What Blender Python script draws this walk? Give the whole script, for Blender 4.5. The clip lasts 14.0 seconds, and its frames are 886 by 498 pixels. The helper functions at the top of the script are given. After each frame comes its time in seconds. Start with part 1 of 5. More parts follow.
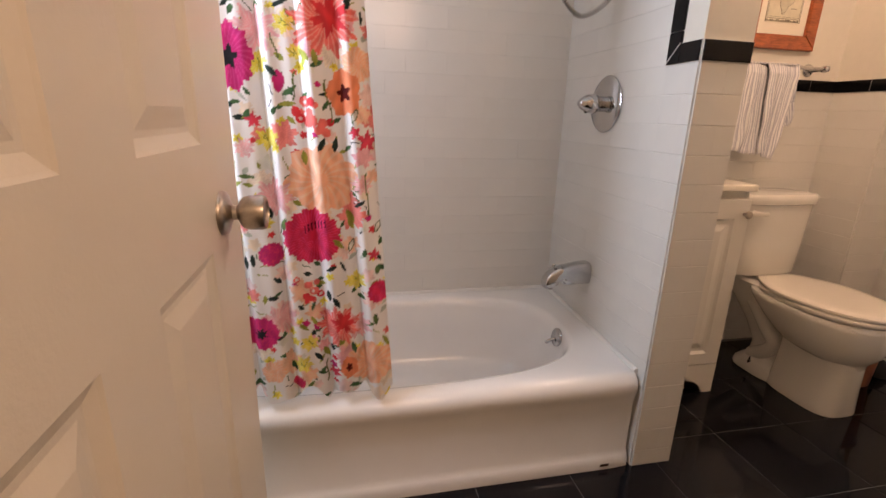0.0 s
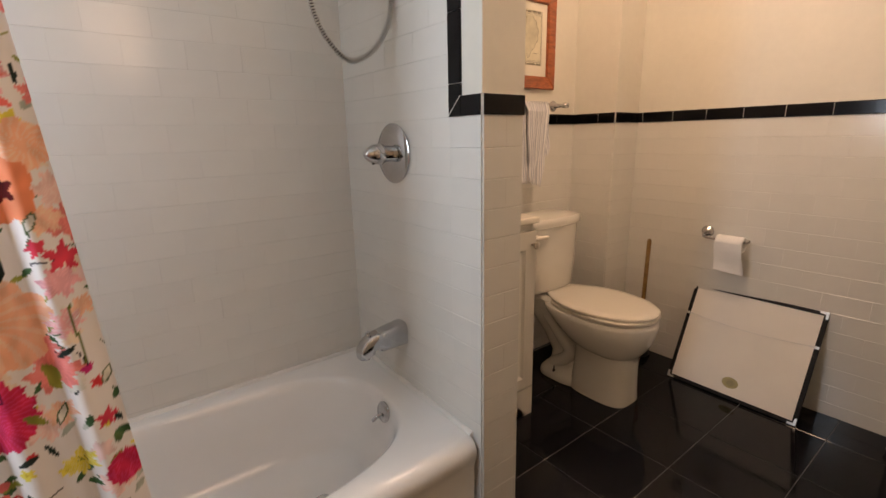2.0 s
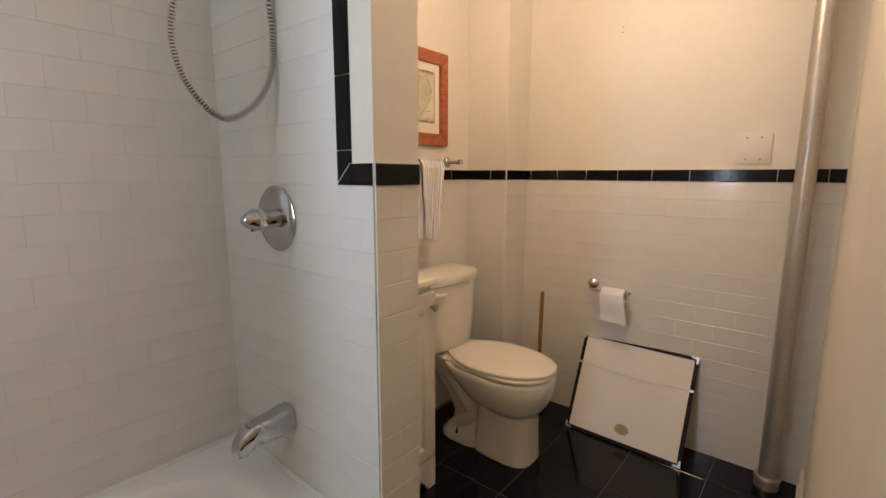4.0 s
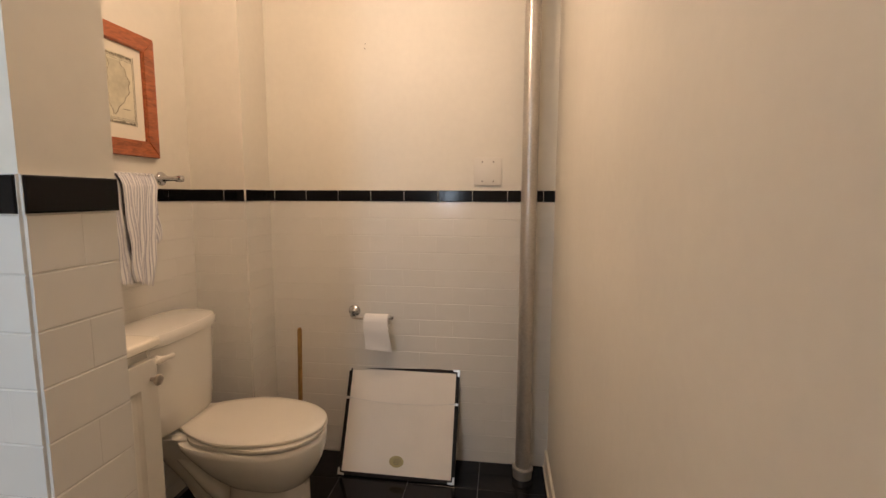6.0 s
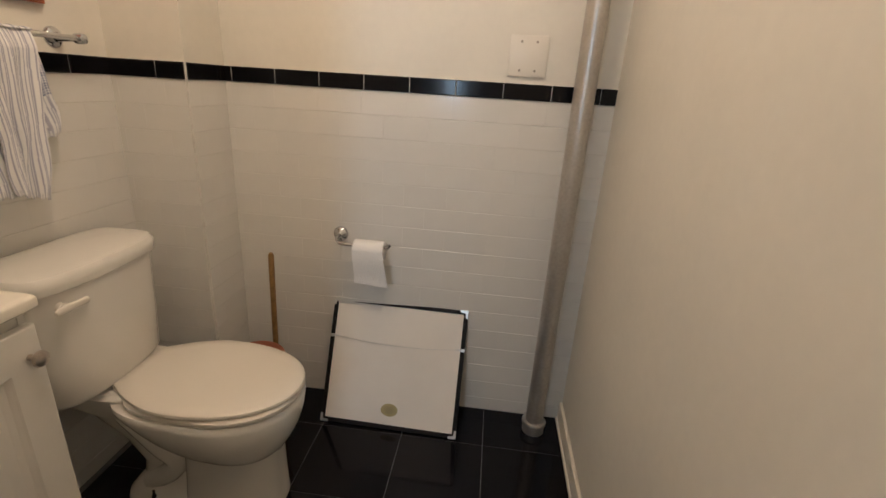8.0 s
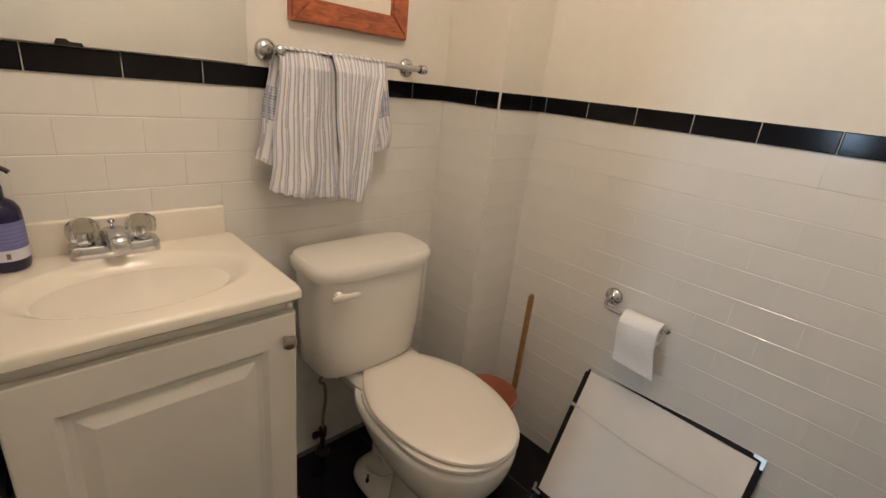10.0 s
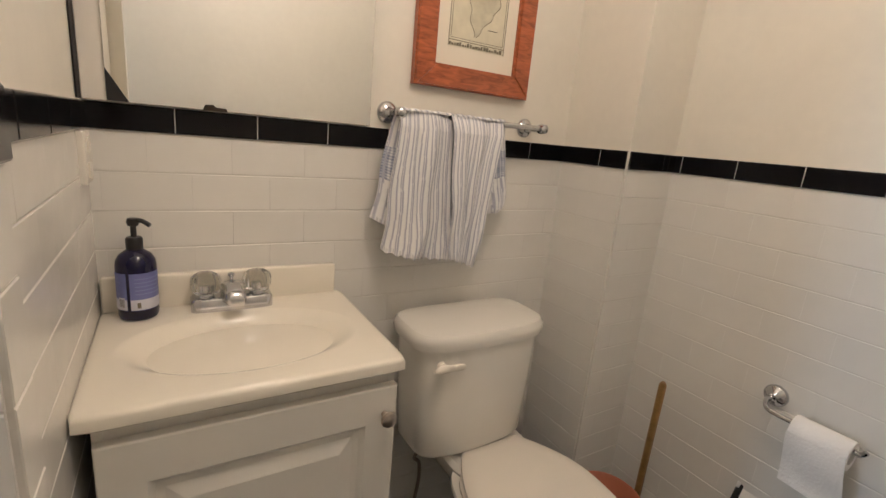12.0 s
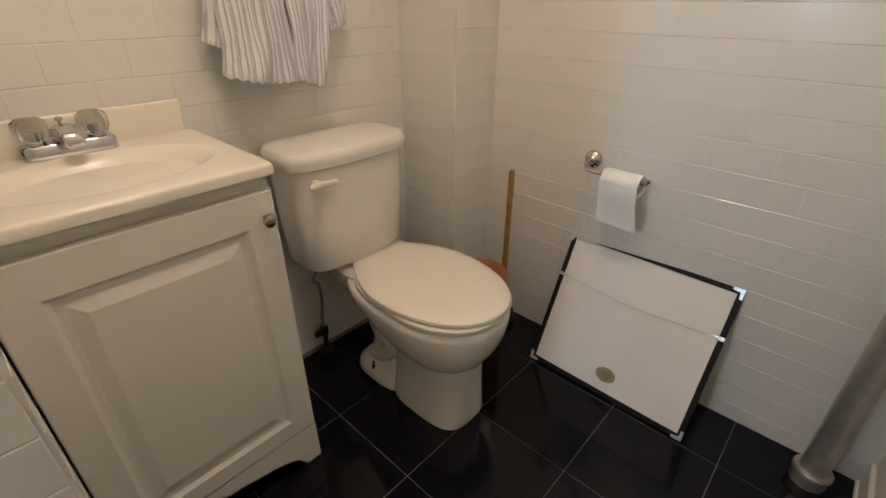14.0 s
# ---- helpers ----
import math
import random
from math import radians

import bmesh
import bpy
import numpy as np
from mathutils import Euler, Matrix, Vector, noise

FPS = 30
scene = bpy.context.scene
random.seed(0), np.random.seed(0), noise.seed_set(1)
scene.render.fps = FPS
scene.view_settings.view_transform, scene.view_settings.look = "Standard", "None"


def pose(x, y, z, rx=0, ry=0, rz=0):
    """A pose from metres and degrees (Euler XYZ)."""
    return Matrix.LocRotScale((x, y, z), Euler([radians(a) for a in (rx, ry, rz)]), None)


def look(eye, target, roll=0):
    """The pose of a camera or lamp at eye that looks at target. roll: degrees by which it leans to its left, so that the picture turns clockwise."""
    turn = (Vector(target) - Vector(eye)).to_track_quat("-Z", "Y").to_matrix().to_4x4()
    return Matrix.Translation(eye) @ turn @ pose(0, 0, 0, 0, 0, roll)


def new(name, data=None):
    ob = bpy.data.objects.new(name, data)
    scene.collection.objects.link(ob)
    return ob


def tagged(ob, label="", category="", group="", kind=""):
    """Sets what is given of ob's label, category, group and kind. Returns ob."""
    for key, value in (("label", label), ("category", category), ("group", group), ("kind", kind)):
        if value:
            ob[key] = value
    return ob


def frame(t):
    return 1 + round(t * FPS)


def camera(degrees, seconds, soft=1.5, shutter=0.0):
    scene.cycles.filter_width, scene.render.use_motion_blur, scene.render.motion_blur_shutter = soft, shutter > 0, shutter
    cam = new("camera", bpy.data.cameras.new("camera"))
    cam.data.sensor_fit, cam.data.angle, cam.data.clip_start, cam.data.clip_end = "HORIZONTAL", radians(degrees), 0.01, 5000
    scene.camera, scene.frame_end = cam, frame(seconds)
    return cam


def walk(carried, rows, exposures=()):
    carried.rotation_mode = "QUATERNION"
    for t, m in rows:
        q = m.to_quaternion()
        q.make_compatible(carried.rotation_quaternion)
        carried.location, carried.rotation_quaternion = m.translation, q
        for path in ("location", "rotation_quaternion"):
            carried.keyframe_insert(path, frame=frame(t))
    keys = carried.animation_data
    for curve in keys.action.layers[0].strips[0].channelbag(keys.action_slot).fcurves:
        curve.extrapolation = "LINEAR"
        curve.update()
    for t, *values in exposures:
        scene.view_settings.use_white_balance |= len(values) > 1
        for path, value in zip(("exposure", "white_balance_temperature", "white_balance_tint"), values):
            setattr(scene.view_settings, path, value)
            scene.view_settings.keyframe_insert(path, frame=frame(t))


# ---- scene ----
cam = camera(88.3, 14.0)

PATH = [
    (0, (-0.407, -0.241, 1.074), (-0.002, 1.636, 0.515), 1.7),
    (0.5, (-0.4, -0.18, 0.995), (0.077, 1.649, 0.342), 1.3),
    (1, (-0.401, -0.115, 1.003), (0.3, 1.648, 0.369), 0.8),
    (1.5, (-0.369, -0.082, 1.088), (0.567, 1.605, 0.56), -0.3),
    (2, (-0.307, -0.016, 1.177), (0.872, 1.527, 0.698), -1.2),
    (2.5, (-0.264, 0.03, 1.227), (1.136, 1.388, 0.786), -1.4),
    (2.7, (-0.253, 0.032, 1.239), (1.198, 1.346, 0.829), -1.0),
    (4.8, (-0.224, 0.066, 1.26), (1.311, 1.316, 0.973), -0.4),
    (5, (-0.23, 0.022, 1.267), (1.353, 1.209, 0.971), -1.8),
    (5.5, (-0.132, 0.126, 1.261), (1.747, 0.743, 0.966), -1.0),
    (6, (-0.039, 0.228, 1.25), (1.931, 0.481, 1.02), 0.2),
    (6.5, (0.034, 0.311, 1.277), (1.99, 0.224, 0.866), 0.7),
    (7, (0.088, 0.371, 1.25), (2.014, 0.215, 0.733), 0.6),
    (7.2, (0.148, 0.384, 1.242), (2.063, 0.285, 0.673), 0.9),
    (9.3, (0.663, 0.358, 1.28), (2.317, 1.298, 0.663), 4.6),
    (9.5, (0.661, 0.374, 1.274), (2.207, 1.481, 0.654), 4.1),
    (10, (0.671, 0.368, 1.286), (2.003, 1.695, 0.602), 6.3),
    (10.5, (0.681, 0.393, 1.274), (1.848, 1.897, 0.662), 5.3),
    (11, (0.714, 0.433, 1.276), (1.726, 2.067, 0.725), 5.7),
    (11.5, (0.722, 0.466, 1.275), (1.688, 2.146, 0.779), 5.4),
    (12, (0.706, 0.471, 1.266), (1.724, 2.126, 0.794), 5.2),
    (12.5, (0.692, 0.427, 1.264), (1.86, 1.974, 0.772), 4.1),
    (13, (0.677, 0.383, 1.247), (1.919, 1.833, 0.653), 3.1),
    (13.5, (0.66, 0.347, 1.211), (1.94, 1.678, 0.442), 2.4),
    (14, (0.653, 0.316, 1.151), (1.945, 1.501, 0.188), 0.3),
]
walk(cam, [(t, look(e, g, r)) for t, e, g, r in PATH],
     [(0, -0.07, 7350, 27), (1.0, -0.06, 7350, 26), (1.5, -0.17, 7400, 23), (2.5, -0.31, 7400, 19), (5.0, -0.3, 6950, 16), (6.0, -0.37, 7050, 17), (7.2, -0.37, 6400, 12), (9.3, -0.2, 6050, 9), (11.2, -0.19, 5650, 8), (12.2, -0.26, 5630, 8), (13.4, -0.33, 5750, 8), (14, -0.16, 5850, 8)])

# ---- light ----
world = bpy.data.worlds.new("world")
scene.world = world
world.use_nodes = True
wn = world.node_tree.nodes
sky = wn.new("ShaderNodeTexSky")
sky.sky_type, sky.sun_disc = "NISHITA", False
sky.sun_elevation, sky.sun_rotation = radians(40), radians(250)
world.node_tree.links.new(sky.outputs[0], wn["Background"].inputs[0])
wn["Background"].inputs[1].default_value = 0.1


def area_lamp(name, m, w, h, power, colour):
    d = bpy.data.lights.new(name, "AREA")
    d.shape, d.size, d.size_y, d.energy, d.color = "RECTANGLE", w, h, power, colour
    ob = new(name, d)
    ob.matrix_world = m
    return ob


# daylight in the window's opening, the ceiling lamp's bulb, and the hall's lamp
area_lamp("window_daylight", pose(-1.02, 0.74, 1.55, 90, 0, -90), 0.30, 0.8, 23, (0.60, 0.80, 1.0))
bulb = bpy.data.lights.new("bulb", "POINT")
bulb.energy, bulb.color, bulb.shadow_soft_size = 23, (1.0, 0.77, 0.59), 0.12
new("bulb", bulb).location = (1.04, 0.72, 2.24)
hall = bpy.data.lights.new("hall_bulb", "POINT")
hall.energy, hall.color, hall.shadow_soft_size = 20, (1.0, 0.72, 0.50), 0.32
new("hall_bulb", hall).location = (0.1, -0.95, 1.95)


# ---- materials ----
def material(name, colour, rough=0.5, metal=0.0, grain=0.0, grain_scale=60.0, bump=0.0, bump_scale=40.0,
             stain=0.0, stain_scale=4.0, random_tone=0.0, coat=0.0, rough_var=0.0):
    """A surface with tone variation at two scales, fine relief and uneven gloss."""
    m = bpy.data.materials.new(name)
    m.use_nodes = True
    nt = m.node_tree
    n, ln = nt.nodes, nt.links
    b = n["Principled BSDF"]
    b.inputs["Roughness"].default_value = rough
    b.inputs["Metallic"].default_value = metal
    b.inputs["Coat Weight"].default_value = coat
    b.inputs["Coat Roughness"].default_value = 0.06
    b.inputs["Base Color"].default_value = (*colour, 1)
    tc = n.new("ShaderNodeTexCoord")

    def noise_tex(scale, detail=4):
        t = n.new("ShaderNodeTexNoise")
        t.inputs["Scale"].default_value, t.inputs["Detail"].default_value = scale, detail
        ln.new(tc.outputs["Object"], t.inputs["Vector"])
        return t

    value = None
    for amount, scale in ((grain, grain_scale), (stain, stain_scale)):
        if amount:
            t = noise_tex(scale)
            r = n.new("ShaderNodeMapRange")
            r.inputs["From Min"].default_value, r.inputs["From Max"].default_value = 0.3, 0.7
            r.inputs["To Min"].default_value, r.inputs["To Max"].default_value = 1 - amount, 1 + amount * 0.5
            ln.new(t.outputs["Fac"], r.inputs["Value"])
            if value is None:
                value = r.outputs[0]
            else:
                mu = n.new("ShaderNodeMath")
                mu.operation = "MULTIPLY"
                ln.new(value, mu.inputs[0])
                ln.new(r.outputs[0], mu.inputs[1])
                value = mu.outputs[0]
    if random_tone:
        oi = n.new("ShaderNodeObjectInfo")
        r = n.new("ShaderNodeMapRange")
        r.inputs["To Min"].default_value, r.inputs["To Max"].default_value = 1 - random_tone, 1 + random_tone * 0.4
        ln.new(oi.outputs["Random"], r.inputs["Value"])
        if value is None:
            value = r.outputs[0]
        else:
            mu = n.new("ShaderNodeMath")
            mu.operation = "MULTIPLY"
            ln.new(value, mu.inputs[0])
            ln.new(r.outputs[0], mu.inputs[1])
            value = mu.outputs[0]
    if value is not None:
        hsv = n.new("ShaderNodeHueSaturation")
        hsv.inputs["Color"].default_value = (*colour, 1)
        ln.new(value, hsv.inputs["Value"])
        ln.new(hsv.outputs[0], b.inputs["Base Color"])
    if rough_var:
        t = noise_tex(stain_scale * 1.7)
        r = n.new("ShaderNodeMapRange")
        r.inputs["From Min"].default_value, r.inputs["From Max"].default_value = 0.3, 0.7
        r.inputs["To Min"].default_value, r.inputs["To Max"].default_value = max(rough - rough_var, 0.02), rough + rough_var
        ln.new(t.outputs["Fac"], r.inputs["Value"])
        ln.new(r.outputs[0], b.inputs["Roughness"])
    if bump:
        t = noise_tex(bump_scale, 3)
        bp = n.new("ShaderNodeBump")
        bp.inputs["Strength"].default_value, bp.inputs["Distance"].default_value = bump, 0.004
        ln.new(t.outputs["Fac"], bp.inputs["Height"])
        ln.new(bp.outputs[0], b.inputs["Normal"])
    return m


PAINT = material("cream_wall_paint", (0.76, 0.72, 0.63), 0.5, bump=0.04, bump_scale=150, stain=0.05, stain_scale=2.5, grain=0.02, grain_scale=35)
CEIL = material("ceiling_paint", (0.8, 0.78, 0.73), 0.7, stain=0.04)
TILE = material("white_glazed_tile", (0.74, 0.72, 0.67), 0.15, random_tone=0.02, stain=0.03, stain_scale=9, bump=0.05, bump_scale=14, rough_var=0.05)
GROUT = material("grout", (0.70, 0.675, 0.62), 0.8, stain=0.14, stain_scale=8, grain=0.08)
BLACK = material("black_glazed_tile", (0.006, 0.006, 0.007), 0.12, random_tone=0.3, bump=0.06, bump_scale=18)
BLACK.node_tree.nodes["Principled BSDF"].inputs["Specular IOR Level"].default_value = 0.2
FLOORT = material("polished_black_floor_tile", (0.006, 0.006, 0.008), 0.085, random_tone=0.35, stain=0.25, stain_scale=14, rough_var=0.045, bump=0.02, bump_scale=30)
FLOORT.node_tree.nodes["Principled BSDF"].inputs["Specular IOR Level"].default_value = 0.24
FGROUT = material("floor_grout", (0.15, 0.15, 0.15), 0.9, stain=0.3, stain_scale=10)
DOORP = material("door_paint", (0.74, 0.69, 0.59), 0.38, bump=0.1, bump_scale=160, stain=0.05, stain_scale=3)
ENAMEL = material("tub_enamel", (0.87, 0.86, 0.84), 0.12, stain=0.03, stain_scale=5, rough_var=0.05, coat=0.3)
PORCELAIN = material("porcelain", (0.80, 0.77, 0.70), 0.12, stain=0.02, stain_scale=6, coat=0.4)
RUST = material("chipped_enamel", (0.06, 0.035, 0.02), 0.8, stain=0.4, stain_scale=90)
SEAT = material("seat_plastic", (0.80, 0.75, 0.66), 0.22, stain=0.02)
CABINET = material("cabinet_thermofoil", (0.75, 0.72, 0.65), 0.35, stain=0.04, stain_scale=3, bump=0.04, bump_scale=90)
MARBLE = material("cultured_marble", (0.80, 0.75, 0.64), 0.22, stain=0.04, stain_scale=5, rough_var=0.04, coat=0.2)
CHROME = material("chrome", (0.57, 0.57, 0.58), 0.09, 1.0, stain=0.08, stain_scale=20, rough_var=0.05)
NICKEL = material("brushed_nickel", (0.52, 0.46, 0.40), 0.28, 1.0, grain=0.1, grain_scale=200)
PIPEP = material("silver_painted_pipe", (0.52, 0.49, 0.45), 0.32, 0.7, grain=0.1, grain_scale=90, stain=0.12, stain_scale=7, bump=0.2, bump_scale=70)
RUBBER = material("black_rubber", (0.012, 0.012, 0.012), 0.5)
STICK = material("varnished_stick", (0.30, 0.17, 0.055), 0.4, grain=0.25, grain_scale=40)
TERRA = material("terracotta_plastic", (0.42, 0.15, 0.085), 0.42, stain=0.06)
BLACKF = material("black_moulding", (0.010, 0.008, 0.007), 0.6, grain=0.2)
BLACKF.node_tree.nodes["Principled BSDF"].inputs["Specular IOR Level"].default_value = 0.25
DUST = material("backing_paper", (0.80, 0.76, 0.70), 0.75, stain=0.05, stain_scale=5, bump=0.2, bump_scale=14)
STEEL = material("zinc_bracket", (0.65, 0.64, 0.62), 0.35, 0.9)
BRASS = material("gold_foil", (0.42, 0.35, 0.17), 0.4, 0.5, grain=0.25, grain_scale=250)
MATB = material("mat_board", (0.78, 0.72, 0.60), 0.85, stain=0.03)
INK = material("map_ink", (0.16, 0.14, 0.10), 0.9)
INKSOFT = material("map_wash", (0.56, 0.52, 0.39), 0.9, stain=0.2, stain_scale=30)
PAPER = material("map_paper", (0.68, 0.63, 0.48), 0.85, stain=0.12, stain_scale=14, grain=0.05)
TISSUE = material("toilet_paper", (0.84, 0.82, 0.79), 0.95, bump=0.4, bump_scale=150)
COBALT = material("cobalt_plastic", (0.006, 0.005, 0.032), 0.16)
PUMP = material("black_plastic", (0.012, 0.011, 0.012), 0.35)
LILAC = material("lilac_label", (0.15, 0.165, 0.38), 0.5, stain=0.08, stain_scale=40)
LILACT = material("label_text", (0.20, 0.22, 0.45), 0.5)
LABELW = material("label_white", (0.62, 0.62, 0.68), 0.5)
PLASTICW = material("white_plastic", (0.74, 0.70, 0.62), 0.35)
SCREW = material("screw", (0.35, 0.32, 0.27), 0.4, 0.7)
WALNUT = material("brown_wood", (0.16, 0.06, 0.03), 0.4, grain=0.3, grain_scale=30)
BRONZE = material("dark_bronze", (0.05, 0.04, 0.03), 0.35, 0.8)
BRAID = material("braided_hose", (0.30, 0.26, 0.21), 0.5, 0.2, grain=0.4, grain_scale=400)


def wood_material(name, colour):
    m = material(name, colour, 0.32, coat=0.25)
    nt = m.node_tree
    n, ln = nt.nodes, nt.links
    tc = n.new("ShaderNodeTexCoord")
    mp = n.new("ShaderNodeMapping")
    mp.inputs["Scale"].default_value = (9, 40, 40)
    ln.new(tc.outputs["Object"], mp.inputs[0])
    t = n.new("ShaderNodeTexNoise")
    t.inputs["Scale"].default_value, t.inputs["Detail"].default_value, t.inputs["Distortion"].default_value = 2.0, 6, 1.2
    ln.new(mp.outputs[0], t.inputs["Vector"])
    cr = n.new("ShaderNodeValToRGB")
    cr.color_ramp.elements[0].color = (*[c * 0.55 for c in colour], 1)
    cr.color_ramp.elements[1].color = (*[min(c * 1.25, 1) for c in colour], 1)
    cr.color_ramp.elements[0].position, cr.color_ramp.elements[1].position = 0.3, 0.68
    ln.new(t.outputs["Fac"], cr.inputs[0])
    ln.new(cr.outputs[0], n["Principled BSDF"].inputs["Base Color"])
    return m


CHERRY = wood_material("cherry_wood", (0.40, 0.105, 0.035))


def glass_material(name, rough=0.02, ior=1.49):
    m = bpy.data.materials.new(name)
    m.use_nodes = True
    b = m.node_tree.nodes["Principled BSDF"]
    b.inputs["Base Color"].default_value = (0.97, 0.97, 0.95, 1)
    b.inputs["Roughness"].default_value = rough
    b.inputs["Transmission Weight"].default_value = 1
    b.inputs["IOR"].default_value = ior
    return m


ACRYLIC = glass_material("clear_acrylic", 0.25, 1.3)
PANE = glass_material("window_glass", 0.3)
JARP = glass_material("clear_plastic", 0.12)
MIRROR = material("mirror_silver", (0.86, 0.87, 0.85), 0.015, 1.0)


def paint_attribute_material(name, rough, translucent):
    """Printed cloth: the print is stored per vertex."""
    m = bpy.data.materials.new(name)
    m.use_nodes = True
    n, ln = m.node_tree.nodes, m.node_tree.links
    b = n["Principled BSDF"]
    b.inputs["Roughness"].default_value = rough
    at = n.new("ShaderNodeAttribute")
    b.inputs["Specular IOR Level"].default_value = 0.2
    at.attribute_name = "print"
    ln.new(at.outputs["Color"], b.inputs["Base Color"])
    t = n.new("ShaderNodeTexNoise")
    t.inputs["Scale"].default_value = 700
    bp = n.new("ShaderNodeBump")
    bp.inputs["Strength"].default_value, bp.inputs["Distance"].default_value = 0.25, 0.001
    ln.new(t.outputs["Fac"], bp.inputs["Height"])
    ln.new(bp.outputs[0], b.inputs["Normal"])
    tr = n.new("ShaderNodeBsdfTranslucent")
    ln.new(at.outputs["Color"], tr.inputs["Color"])
    mx = n.new("ShaderNodeMixShader")
    mx.inputs[0].default_value = translucent
    ln.new(b.outputs[0], mx.inputs[1])
    ln.new(tr.outputs[0], mx.inputs[2])
    ln.new(mx.outputs[0], n["Material Output"].inputs["Surface"])
    return m


CLOTH = paint_attribute_material("printed_polyester", 0.95, 0.15)
COTTON = paint_attribute_material("striped_cotton", 0.95, 0.1)
GLOW = material("lamp_glass", (0.9, 0.85, 0.75), 0.4)
GLOW.node_tree.nodes["Principled BSDF"].inputs["Emission Color"].default_value = (1, 0.75, 0.5, 1)
GLOW.node_tree.nodes["Principled BSDF"].inputs["Emission Strength"].default_value = 3


# ---- helpers ----
def mesh_part(name, me, mat, parent=None, label="", smooth=False):
    me.materials.append(mat)
    if smooth:
        me.shade_smooth()
    ob = new(name, me)
    ob.parent = parent
    if label:
        ob["label"] = label
    return ob


def part(name, bm, mat, parent=None, label="", smooth=False):
    me = bpy.data.meshes.new(name)
    bmesh.ops.recalc_face_normals(bm, faces=bm.faces)
    bm.to_mesh(me)
    bm.free()
    if smooth:
        me.set_sharp_from_angle(angle=radians(40))
    return mesh_part(name, me, mat, parent, label, smooth)


def thing(name, at, label, category, group=""):
    ob = new(name)
    ob.location = at
    ob.empty_display_size = 0.05
    bpy.context.view_layer.update()
    return tagged(ob, label, category, group)


def box(bm, x0, x1, y0, y1, z0, z1, bevel=0.0, seg=2):
    r = bmesh.ops.create_cube(bm, size=1)
    bmesh.ops.transform(bm, verts=r["verts"], matrix=Matrix.LocRotScale(
        ((x0 + x1) / 2, (y0 + y1) / 2, (z0 + z1) / 2), None, (abs(x1 - x0), abs(y1 - y0), abs(z1 - z0))))
    if bevel:
        es = {e for v in r["verts"] for e in v.link_edges}
        bmesh.ops.bevel(bm, geom=list(es), offset=bevel, segments=seg, profile=0.5, affect="EDGES")


def lathe(bm, profile, m=None, steps=32, cap=True):
    """A turned solid: profile of (radius, height) about z, then moved by m."""
    rings = []
    for r, z in profile:
        rings.append([bm.verts.new((r * math.cos(2 * math.pi * i / steps), r * math.sin(2 * math.pi * i / steps), z)) for i in range(steps)])
    for a, b in zip(rings, rings[1:]):
        for i in range(steps):
            j = (i + 1) % steps
            bm.faces.new((a[i], a[j], b[j], b[i]))
    if cap:
        for ring in (rings[0], rings[-1]):
            bm.faces.new(ring)
    vs = [v for ring in rings for v in ring]
    if m is not None:
        bmesh.ops.transform(bm, verts=vs, matrix=m)


def loft(bm, rings, cap0=True, cap1=True):
    made = [[bm.verts.new(p) for p in ring] for ring in rings]
    n = len(made[0])
    for a, b in zip(made, made[1:]):
        for i in range(n):
            j = (i + 1) % n
            bm.faces.new((a[i], a[j], b[j], b[i]))
    if cap0:
        bm.faces.new(made[0])
    if cap1:
        bm.faces.new(made[-1])


def smooth_path(points, per=10):
    """A Catmull-Rom curve through points."""
    p = [Vector(q) for q in points]
    p = [p[0] * 2 - p[1]] + p + [p[-1] * 2 - p[-2]]
    out = []
    for i in range(1, len(p) - 2):
        for k in range(per):
            t = k / per
            a, b, c, d = p[i - 1], p[i], p[i + 1], p[i + 2]
            out.append(0.5 * (2 * b + (c - a) * t + (2 * a - 5 * b + 4 * c - d) * t * t + (3 * b - a - 3 * c + d) * t ** 3))
    out.append(p[-2])
    return out


def tube(bm, pts, radius, steps=12):
    """A tube along pts; radius is a number or a function of the point's index."""
    rings, up = [], Vector((0.3, 0.2, 1)).normalized()
    for i, q in enumerate(pts):
        d = (pts[min(i + 1, len(pts) - 1)] - pts[max(i - 1, 0)]).normalized()
        s = d.cross(up)
        s = s.normalized() if s.length > 1e-3 else Vector((1, 0, 0))
        u = s.cross(d).normalized()
        up = u
        r = radius(i) if callable(radius) else radius
        rings.append([q + r * (math.cos(2 * math.pi * k / steps) * s + math.sin(2 * math.pi * k / steps) * u) for k in range(steps)])
    loft(bm, rings)


def rounded(cx, cy, hx, hy, power, z, n=64, turn=0.0):
    """A ring shaped between an ellipse (2) and a rectangle (large power)."""
    out = []
    for i in range(n):
        a = 2 * math.pi * i / n + turn
        c, s = math.cos(a), math.sin(a)
        k = (abs(c) ** power + abs(s) ** power) ** (-1 / power)
        out.append((cx + hx * k * c, cy + hy * k * s, z))
    return out


def raised_panel(bm, u0, u1, v0, v1, at, profile):
    """A moulded panel in a hole: nested rectangles, each (inset, depth). at(u, v, depth) gives the place."""
    rings = []
    for inset, depth in profile:
        rings.append([at(u, v, depth) for u, v in ((u0 + inset, v0 + inset), (u1 - inset, v0 + inset), (u1 - inset, v1 - inset), (u0 + inset, v1 - inset))])
    loft(bm, rings, cap0=False)


def structure(name, mat, *blocks, label="", category="wall"):
    bm = bmesh.new()
    for b in blocks:
        box(bm, *b)
    return tagged(part(name, bm, mat), label or name, category, kind="structure")


